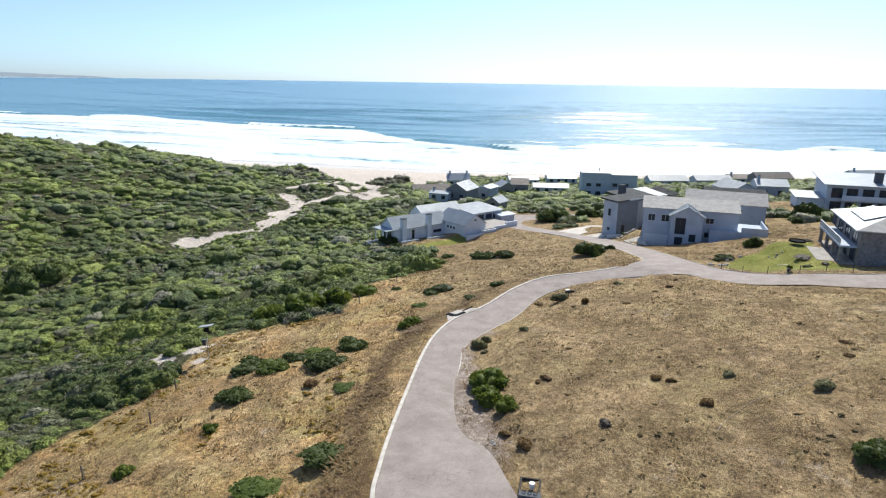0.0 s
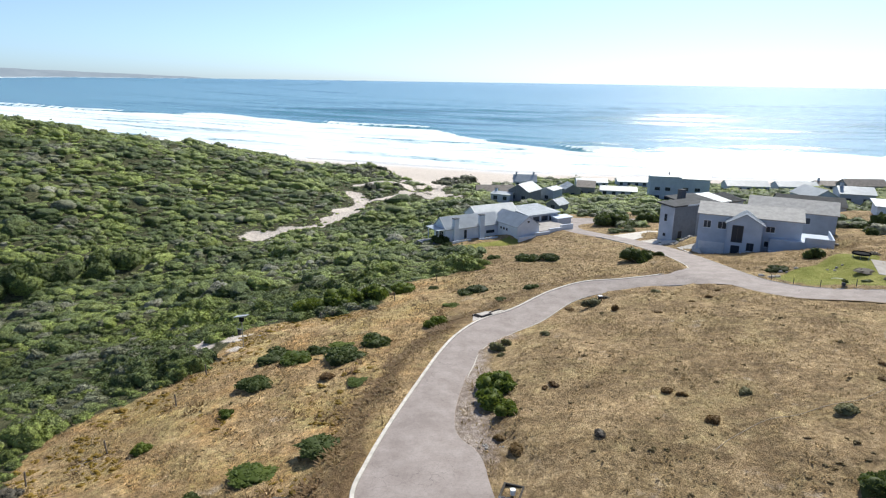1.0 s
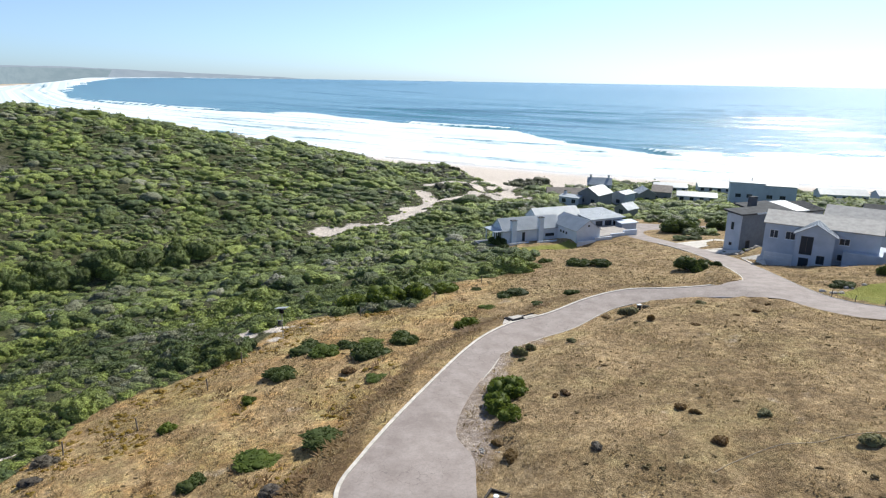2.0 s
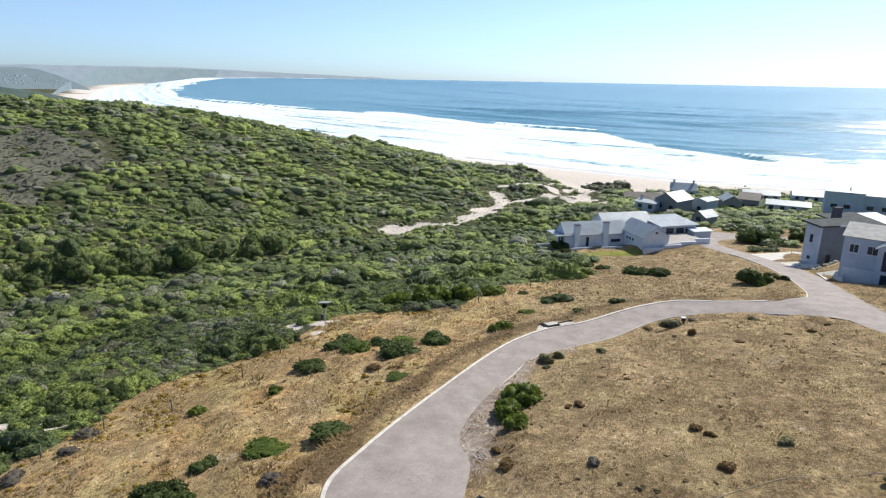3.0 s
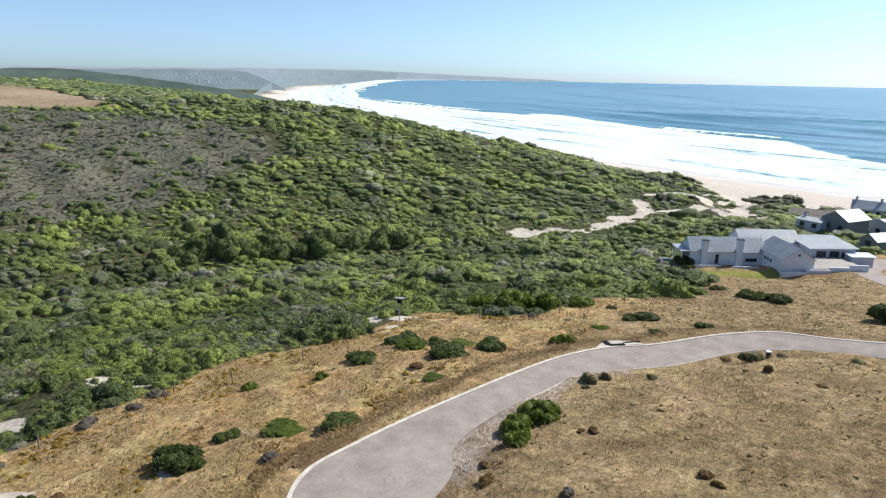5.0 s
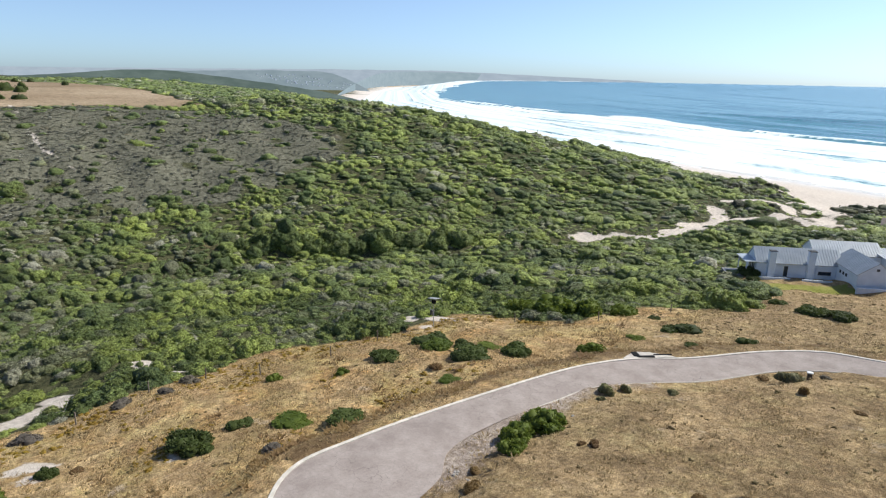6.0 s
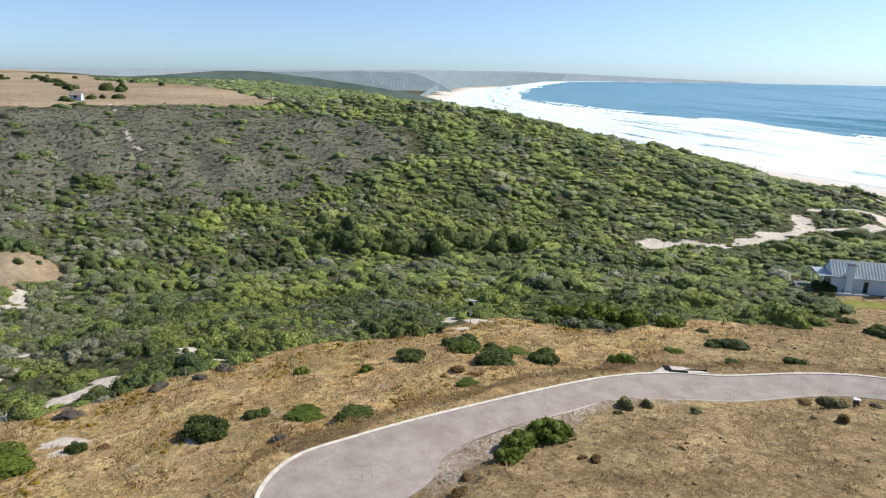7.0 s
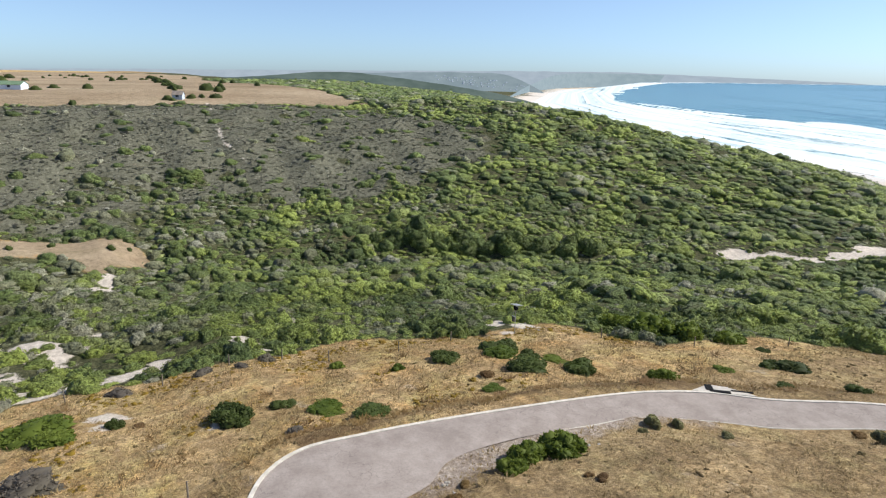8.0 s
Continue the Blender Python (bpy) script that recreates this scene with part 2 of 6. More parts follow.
def sea_material():
    """Green-blue water with surf: white where the foam mask is, in streaks that run along the shore."""
    n = Nodes("sea_water", 0.22, spec=0.48)
    surf = n.t.nodes.new("ShaderNodeAttribute")
    surf.attribute_name = "surf"

    def along(scale, stretch, detail=6, rough=0.65, lo=0.3, hi=0.7):
        m = n.t.nodes.new("ShaderNodeVectorMath")
        m.operation = "MULTIPLY"
        m.inputs[1].default_value = stretch
        n.link(surf.outputs["Vector"], m.inputs[0])
        t = n.node("ShaderNodeTexNoise", Scale=scale, Detail=detail, Roughness=rough, Distortion=0.4)
        n.link(m.outputs[0], t.inputs["Vector"])
        r = n.node("ShaderNodeMapRange", **{"From Min": lo, "From Max": hi})
        n.link(t.outputs["Fac"], r.inputs["Value"])
        return r.outputs[0]

    deep = n.mix(along(0.008, (0.3, 1.6, 1.0)), (0.028, 0.135, 0.185), (0.062, 0.215, 0.262))
    f = n.attr("foam")
    water = n.mix(n.span(f, 0.10, 0.5), deep, (0.11, 0.27, 0.29))
    v = n.math("ADD", f, n.math("MULTIPLY", n.math("SUBTRACT", along(0.03, (0.28, 1.5, 1.0), 8), 0.5), 0.42))
    v = n.math("ADD", v, n.math("MULTIPLY", n.math("SUBTRACT", along(0.16, (0.5, 1.4, 1.0), 7, 0.72), 0.5), 0.26))
    white = n.span(v, 0.40, 0.60)
    froth = n.mix(along(0.022, (0.25, 1.7, 1.0), 8, 0.7, 0.44, 0.60), (0.58, 0.66, 0.71), (0.88, 0.90, 0.91))
    n.color(n.mix(white, water, froth))
    r = n.node("ShaderNodeMapRange", **{"To Min": 0.24, "To Max": 0.85})
    n.link(white, r.inputs["Value"])
    n.link(r.outputs[0], n.b.inputs["Roughness"])
    h = n.math("ADD", along(0.15, (0.5, 1.5, 1.0), 5), n.math("MULTIPLY", along(0.02, (0.22, 1.6, 1.0), 4), 2.2))
    return n.bump(h, 0.5, 0.7).m


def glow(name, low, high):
    """Far land as a glowing backdrop: haze painted into two tones of woods and clearings."""
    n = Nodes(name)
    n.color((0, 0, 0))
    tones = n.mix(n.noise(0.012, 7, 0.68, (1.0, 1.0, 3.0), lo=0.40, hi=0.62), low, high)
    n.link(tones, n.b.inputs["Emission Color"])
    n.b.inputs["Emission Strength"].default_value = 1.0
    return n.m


GROUND = ground_material()
SCRUB = scrub_material("scrub_leaves", (0.100, 0.138, 0.048), (0.335, 0.392, 0.092), (0.226, 0.276, 0.084), (0.250, 0.248, 0.160), (0.375, 0.355, 0.280))
HEATH = scrub_material("heath_twigs", (0.112, 0.116, 0.080), (0.190, 0.194, 0.120), (0.195, 0.186, 0.142), (0.180, 0.165, 0.130), (0.50, 0.48, 0.39), 0.9)
LEAF_DARK = leaf_material("dark_green_leaves", (0.034, 0.048, 0.015), (0.080, 0.105, 0.030), (0.090, 0.120, 0.030))
LEAF_BRIGHT = leaf_material("bright_green_leaves", (0.060, 0.092, 0.016), (0.135, 0.180, 0.028), (0.165, 0.205, 0.035))
LEAF_GREY = leaf_material("grey_twigs", (0.10, 0.085, 0.07), (0.21, 0.18, 0.155), (0.16, 0.14, 0.10))
LEAF_BROWN = leaf_material("brown_dry_leaves", (0.110, 0.064, 0.032), (0.260, 0.160, 0.075), (0.24, 0.16, 0.06))
LEAF_YELLOW = leaf_material("yellow_succulent_leaves", (0.19, 0.12, 0.02), (0.34, 0.235, 0.03), (0.28, 0.17, 0.03))
LEAF_HERB = leaf_material("dry_herb_leaves", (0.105, 0.072, 0.036), (0.225, 0.160, 0.082), (0.190, 0.150, 0.065))
LEAF_OLIVE = leaf_material("olive_twig_leaves", (0.105, 0.098, 0.050), (0.235, 0.220, 0.120), (0.210, 0.205, 0.090))
STRAW = leaf_material("straw_tufts", (0.22, 0.155, 0.075), (0.46, 0.345, 0.185), (0.36, 0.265, 0.13))
BARK = plain("grey_bark", (0.10, 0.08, 0.06), (0.19, 0.16, 0.13), 6, 0.9, bump=0.5)
ROAD = road_material()
KERB = plain("pale_concrete", (0.46, 0.42, 0.37), (0.62, 0.57, 0.51), 1.4, 0.85, bump=0.3)
SEA = sea_material()


# ---- mesh helpers ----
def mesh_object(name, verts, faces, material, parent=None, smooth=False, label=""):
    me = bpy.data.meshes.new(name)
    me.from_pydata([tuple(v) for v in verts], [], [tuple(f) for f in faces])
    me.materials.append(material)
    if smooth:
        me.polygons.foreach_set("use_smooth", [True] * len(me.polygons))
    ob = new(name, me)
    ob.parent = parent
    return tagged(ob, label)


def array_object(name, verts, tris, material, parent=None, smooth=False):
    """A mesh from numpy triangles or quads, fast for millions of faces."""
    me = bpy.data.meshes.new(name)
    k = tris.shape[1]
    me.vertices.add(len(verts))
    me.vertices.foreach_set("co", np.ascontiguousarray(verts, dtype=np.float32).ravel())
    me.loops.add(tris.size)
    me.loops.foreach_set("vertex_index", np.ascontiguousarray(tris, dtype=np.int32).ravel())
    me.polygons.add(len(tris))
    me.polygons.foreach_set("loop_start", np.arange(0, tris.size, k, dtype=np.int32))
    me.polygons.foreach_set("use_smooth", np.full(len(tris), smooth, dtype=bool))
    me.update(calc_edges=True)
    me.materials.append(material)
    ob = new(name, me)
    ob.parent = parent
    return ob


def part(name, bm, material, parent, label=""):
    """Link a bmesh as one mesh object under a thing or a part."""
    me = bpy.data.meshes.new(name)
    bm.to_mesh(me)
    bm.free()
    me.materials.append(material)
    ob = new(name, me)
    ob.parent = parent
    return tagged(ob, label)


def smoothstep(a, b, v):
    k = np.clip((v - a) / (b - a), 0, 1)
    return k * k * (3 - 2 * k)


def wobble(x, y, scale, seed=0):
    """Cheap smooth pseudo-noise in -1..1 from a few sine waves."""
    r = np.random.RandomState(seed)
    out = 0
    for _ in range(6):
        a, k, p = r.uniform(0, 6.28), r.uniform(0.6, 1.7) / scale, r.uniform(0, 6.28)
        out = out + np.sin((x * np.cos(a) + y * np.sin(a)) * 6.28 * k + p)
    return out / 3.2


def bend(points, step):
    """A smooth line (Catmull-Rom) through the points, sampled about every step metres."""
    p = np.array(points, float)
    p = np.vstack([2 * p[0] - p[1], p, 2 * p[-1] - p[-2]])
    out = []
    for i in range(1, len(p) - 2):
        n = max(2, int(np.linalg.norm(p[i + 1][:2] - p[i][:2]) / step))
        for k in range(n):
            t = k / n
            out.append(0.5 * (2 * p[i] + (p[i + 1] - p[i - 1]) * t + (2 * p[i - 1] - 5 * p[i] + 4 * p[i + 1] - p[i + 2]) * t * t
                              + (3 * p[i] - p[i - 1] - 3 * p[i + 1] + p[i + 2]) * t ** 3))
    out.append(p[-2])
    return np.array(out)


def away(x, y, line):
    """Distance of points from a line, and the line's index nearest to each."""
    x, y = np.asarray(x, float), np.asarray(y, float)
    best, where = np.full(x.shape, 1e9), np.zeros(x.shape)
    for i in range(len(line) - 1):
        a, b = line[i][:2], line[i + 1][:2]
        d = b - a
        k = np.clip(((x - a[0]) * d[0] + (y - a[1]) * d[1]) / max(d @ d, 1e-9), 0, 1)
        r = np.hypot(x - a[0] - k * d[0], y - a[1] - k * d[1])
        where = np.where(r < best, i + k, where)
        best = np.minimum(best, r)
    return best, where


def inside(x, y, ring):
    """Signed distance to a closed ring of points: positive within."""
    ring = np.array(list(ring) + [ring[0]], float)
    x, y = np.asarray(x, float), np.asarray(y, float)
    odd = np.zeros(x.shape, bool)
    for a, b in zip(ring[:-1], ring[1:]):
        cut = (a[1] > y) != (b[1] > y)
        odd ^= cut & (x < (b[0] - a[0]) * (y - a[1]) / (b[1] - a[1] + 1e-12) + a[0])
    d = away(x, y, ring)[0]
    return np.where(odd, d, -d)


# ---- lie of the land ----
SEA_Z = -31.0
COAST = np.array([(-2600, 4150), (-3050, 3700), (-3150, 3050), (-2700, 2350), (-2000, 1640), (-1230, 985), (-860, 755), (-400, 545), (-170, 468), (0, 424), (300, 430), (1500, 640), (4800, 1500)], float)
LAND_X, LAND_Y, LAND_R = (-440, 60), (-10, 60), 52.0
# rounded hills (+) and hollows (-), in metres, on a coarse plan
LAND = [[0.9, -0.9, 3.4, -3.3, -7.6, -8.1, -10.4, -8.7, -0.4, -3.6],
        [3.9, -2.1, 2.6, -1.3, -2, -12, -1.7, 0.1, 1.6, -1.3],
        [4.5, -1, 4.4, -4.4, 0.3, -9.2, -8.5, -2.6, -3.4, 3],
        [2, 0, 4, 0.2, -1.9, 0.7, -9, 2, -3.1, 0.9],
        [0.5, 0.3, 1.9, 9.3, 2.3, -4.2, -7.3, -2.9, -2.6, -2.3],
        [0.1, 0.7, 0.6, 4.3, 2.7, -2.1, 0.1, -2.9, -1.1, -2.7],
        [0.5, 2.9, 0.2, -4.1, 0.8, 7.2, 2.3, -1.2, 1.4, -0],
        [-0.8, 3.8, 2.8, 3.1, 6.1, -2.2, -6.4, -1.7, 1, 0.4],
        [9.9, -2.8, 2.2, 1.3, 1, -4.9, -4, -0.8, 0.2, 0.2]]

# the paved way: left and right edge side by side, then its height
LANE = [(2.2, 30.2, 6.2, 31.5, -0.35, -0.35), (-2.0, 32.7, 6.0, 35.0, -0.45, -0.45), (-4.15, 36.2, 5.0, 39.0, -0.55, -0.55), (-4.15, 41.0, 4.0, 42.8, -0.7, -0.7), (-3.6, 47.0, 1.8, 46.2, -0.85, -0.85),
        (-2.7, 54.3, 1.4, 52.5, -1.15, -1.15), (-1.6, 62.8, 2.1, 60.0, -1.6, -1.6), (-0.2, 69.2, 2.9, 65.5, -1.9, -1.9), (2.2, 75.1, 5.9, 71.0, -2.25, -2.25), (6.2, 80.0, 9.7, 76.1, -2.35, -2.35),
        (11.1, 87.3, 14.1, 83.7, -2.2, -2.2), (16.3, 91.6, 18.8, 87.2, -1.8, -1.8), (22.0, 92.0, 25.0, 88.3, -1.15, -0.95), (27.8, 93.3, 30.6, 87.6, -0.55, -0.1), (33.4, 96.4, 36.4, 85.6, -0.15, 0.66), (36.6, 97.6, 38.6, 87.6, -0.18, 0.42)]
STREET = [(96.0, 76.0, 92.0, 70.0, 4.6, 4.6), (74.0, 78.2, 72.0, 71.6, 4.2, 4.2), (58.0, 78.4, 55.0, 72.6, 3.4, 3.4), (50.5, 80.2, 46.7, 75.4, 2.8, 2.8), (45.2, 83.4, 40.5, 78.8, 1.7, 1.7), (41.8, 88.2, 35.8, 85.2, 0.8, 0.8),
          (39.8, 94.5, 32.4, 93.5, 0.1, 0.1), (38.8, 103.0, 32.9, 101.5, -1.0, -1.0), (38.2, 114.0, 32.2, 113.5, -2.7, -2.7), (37.4, 124.0, 31.3, 123.0, -4.3, -4.3), (35.0, 136.0, 29.6, 134.5, -6.2, -6.2),
          (30.8, 148.0, 26.2, 146.5, -8.1, -8.1), (26.8, 158.5, 22.0, 156.5, -9.7, -9.7), (23.6, 169.0, 18.4, 167.5, -11.3, -11.3), (23.4, 178.0, 17.6, 179.0, -12.4, -12.4), (26.6, 184.6, 21.0, 191.0, -13.1, -13.1), (34.0, 187.6, 33.0, 193.5, -13.2, -13.2), (52.0, 186.0, 52.0, 192.0, -12.2, -12.2)]
LANE, STREET = bend(LANE, 0.7), bend(STREET, 0.9)
LANE_MID = np.column_stack([(LANE[:, 0] + LANE[:, 2]) / 2, (LANE[:, 1] + LANE[:, 3]) / 2])
STREET_MID = np.column_stack([(STREET[:, 0] + STREET[:, 2]) / 2, (STREET[:, 1] + STREET[:, 3]) / 2])
SCRUB_RING = [(-20, -160), (-30, -20), (-36, 8), (-36, 20), (-37, 30), (-37, 38), (-40, 46), (-38, 54), (-36, 62), (-33, 69), (-33, 80), (-31, 86), (-25, 87), (-17, 90), (-14, 95),
              (-13, 104), (-9, 111), (-2, 117), (2, 124), (-3, 139), (-14, 150), (-17, 160), (-10, 172), (0, 190), (12, 205), (40, 203), (150, 215), (400, 260), (900, 400), (1400, 560),
              (300, 392), (0, 385), (-25, 330), (-45, 330), (-80, 395), (-150, 422), (-380, 515), (-900, 735), (-1200, 940), (-2600, 2200), (-2600, -160)]
# levelled plots: centre, half size along the axes, height, reach of the bank
PLOTS = [(-1.0, 158.0, 11.0, 7.0, -12.8, 6.0), (11.0, 161.5, 6.0, 5.0, -11.5, 5.0), (2.0, 152.2, 8.0, 2.5, -12.4, 4.0), (52.0, 124.0, 10.0, 5.0, -3.0, 6.0), (65.5, 91.0, 10.5, 7.0, 2.6, 4.0), (41.5, 143.0, 4.0, 5.0, -6.6, 4.0), (101.0, 152.0, 14.0, 8.0, -2.0, 8.0), (42.6, 120.2, 2.2, 1.9, -5.0, 2.0)]


def shore(x, y):
    """Distance inland from the waterline; negative out at sea."""
    d, i = away(x, y, COAST)
    k = np.clip(i.astype(int), 0, len(COAST) - 2)
    a, b = COAST[k], COAST[k + 1]
    side = (b[..., 0] - a[..., 0]) * (y - a[..., 1]) - (b[..., 1] - a[..., 1]) * (x - a[..., 0])
    return np.where(side > 0, -d, d)


def hills(x, y):
    z = np.zeros(np.shape(x))
    for j, row in enumerate(LAND):
        gy = np.exp(-(y - LAND_Y[0] - j * LAND_Y[1]) ** 2 / (2 * LAND_R ** 2))
        for i, h in enumerate(row):
            z = z + h * gy * np.exp(-(x - LAND_X[0] - i * LAND_X[1]) ** 2 / (2 * LAND_R ** 2))
    return z


def terrain(x, y, roads=True):
    """Height of the ground at arrays x, y."""
    x, y = np.asarray(x, float), np.asarray(y, float)
    c = shore(x, y)
    z = SEA_Z + 3.5 * smoothstep(0, 60, c) + 20 * smoothstep(45, 210, c) + 21 * smoothstep(150, 470, c) + 7 * smoothstep(500, 1600, c)
    z = z + 1.5 * wobble(x, y, 420, 3) * smoothstep(300, 900, c)
    z = z + hills(x, y) - 2.2 * np.exp(-((c - 95) / 55) ** 2) * smoothstep(-50, -100, x)
    z = z - (z + 27) * smoothstep(1330, 1700, np.hypot(x, y)) * smoothstep(-700, -1000, x) * smoothstep(300, 700, y)
    z = z + 5.0 * np.exp(-((x + 80) / 15) ** 2 - ((y - 350) / 13) ** 2)
    rolling = (x < 10) & (x > -420) & (y > -20) & (y < 420)
    if rolling.any():
        path = away(x[rolling], y[rolling], BEACH_TRACK)[0]
        deep = smoothstep(4, 22, inside(x[rolling], y[rolling], SCRUB_RING)) * smoothstep(5, 20, path)
        z[rolling] -= 0.9 * smoothstep(7, 1.5, path)
        z[rolling] -= 3.0 * np.exp(-(away(x[rolling], y[rolling], GULLY)[0] / 9) ** 2)
        z[rolling] += deep * (1.3 * wobble(x[rolling], y[rolling] * 1.4, 52, 7) + 0.8 * np.abs(wobble(x[rolling], y[rolling], 24, 8)))
    beach = SEA_Z - 0.2 + 0.055 * np.maximum(c, -80)
    z = np.where(c < 95, np.minimum(z, beach + 12 * smoothstep(38, 95, c)), z)
    z = np.where(c < 60, beach * smoothstep(60, 25, c) + z * (1 - smoothstep(60, 25, c)), z)
    z = z + (0.35 * wobble(x, y, 23, 5) + 0.12 * wobble(x, y, 7, 6)) * smoothstep(30, 80, c) * smoothstep(-310, -270, x)
    z = np.where(c > 0, np.maximum(z, SEA_Z + 0.3 + 0.05 * np.minimum(c, 60)), z)
    plateau = np.interp(x, (-2400, -600, -430, -390, -360, -330, -305, -280), (17.0, 18.0, 19.2, 18.4, 17.0, 14.8, 12.0, 8.5)) + 0.5 * wobble(x, y, 130, 9)
    k = smoothstep(-262, -306, x) * smoothstep(210, 130, y)
    z = z * (1 - k) + plateau * k
    for px, py, hx, hy, pz, reach in PLOTS:
        d = np.hypot(np.maximum(np.abs(x - px) - hx, 0), np.maximum(np.abs(y - py) - hy, 0))
        k = smoothstep(reach, 0.5, d)
        z = z * (1 - k) + pz * k
    if roads:
        near = (x > -30) & (x < 130) & (y > 5) & (y < 215)
        if near.any():
            xs, ys, zs = x[near], y[near], z[near]
            for mid, strip in ((LANE_MID, LANE), (STREET_MID, STREET)):
                d, i = away(xs, ys, mid)
                idx = np.arange(len(strip))
                rz = np.interp(i, idx, (strip[:, 4] + strip[:, 5]) / 2)
                half = np.interp(i, idx, np.hypot(strip[:, 0] - strip[:, 2], strip[:, 1] - strip[:, 3])) / 2
                k = smoothstep(half + 5.5, half + 1.2, d)
                zs = zs * (1 - k) + (rz - 0.02) * k
            for strip in (LANE, STREET):
                ring = [(q[0], q[1]) for q in strip[::2]] + [(q[2], q[3]) for q in strip[::-2]]
                mid = np.column_stack([(strip[:, 0] + strip[:, 2]) / 2, (strip[:, 1] + strip[:, 3]) / 2])
                rz = np.interp(away(xs, ys, mid)[1], np.arange(len(strip)), strip[:, 4:6].min(axis=1))
                k = smoothstep(0.0, 0.7, inside(xs, ys, ring))
                zs = zs * (1 - k) + np.minimum(zs, rz - 0.3) * k
            z = z.copy()
            z[near] = zs
    return z


def level(x, y):
    return float(terrain(np.array([x]), np.array([y]))[0])


GULLY = bend([(-133, 38), (-129, 70), (-124, 104), (-111, 128), (-98, 148), (-91, 172), (-78, 188)], 6)
# edge of the dense scrub, sandy tracks, heath and fields, in plan
HEATH_RING = [(-155, -120), (-153, 2), (-158, 20), (-182, 45), (-175, 71), (-168, 84), (-163, 106), (-176, 138), (-190, 172), (-222, 182), (-268, 155), (-300, 112), (-303, 70), (-303, 35), (-302, -5), (-300, -120)]
FIELD_RING = [(-300, -160), (-302, -5), (-303, 35), (-303, 70), (-301, 110), (-287, 158), (-330, 160), (-400, 165), (-560, 190), (-760, 170), (-1900, 300), (-2400, 100), (-2400, -160)]
CLEARING = [(-151, -12), (-150, 12), (-150, 20), (-147, 26), (-146, 32), (-138, 36), (-131, 30), (-130, 24), (-122, 23), (-128, 19), (-135, 18), (-136, 10), (-136, -12)]
# thickets within the heath: centre and reach
HEATH_CLUMPS = [(-195, 52, 9), (-198, 66, 5), (-197, 24, 9), (-189, 34, 8), (-180, 16, 9), (-168, 8, 9), (-172, 91, 6), (-200, 112, 3.5), (-268, 108, 3), (-213, 156, 4.5), (-230, 141, 3.5), (-167, 119, 6), (-176, 113, 4), (-184, 44, 6), (-222, 60, 3), (-214, 88, 3)]
HEATH_PATH = bend([(-312, 78), (-290, 77), (-262, 74), (-228, 72), (-205, 76)], 4)
LAWN_RING = [(42.5, 92.0), (50, 97.2), (61.5, 101.2), (57.5, 92.5), (56.5, 86.5), (58.0, 80.6), (50, 82), (45.4, 84.6)]
SAND_TRACK = bend([(-97, 26), (-108, 23), (-122, 24)], 3)
BEACH_TRACK = bend([(-82, 198), (-76, 203), (-66, 207.5), (-63, 218), (-61, 232), (-60, 244), (-59, 253), (-64, 264), (-70, 271)], 3)
BEACH_FORK = bend([(-59, 253), (-50, 262), (-43, 277), (-34, 276), (-27, 273)], 3)
DUNE_TRACK = bend([(-69, 285), (-60, 296), (-52, 300), (-45, 289)], 3)
FENCE_SAND = bend([(-39, 2), (-38.6, 12.5), (-38.3, 17), (-39, 20), (-42, 24.5), (-45, 29)], 3)


edge_rng = np.random.RandomState(3)
EDGE_SAND = []
for ex, ey in bend([(-37, 6), (-38, 20), (-38, 30), (-41, 46), (-38, 56), (-34, 68), (-33, 80)], 4.5):
    if 40 < ey < 66:
        continue
    EDGE_SAND.append((ex + edge_rng.uniform(-7, 0.5), ey + edge_rng.uniform(-2, 2), edge_rng.uniform(0.1, 1.5)))


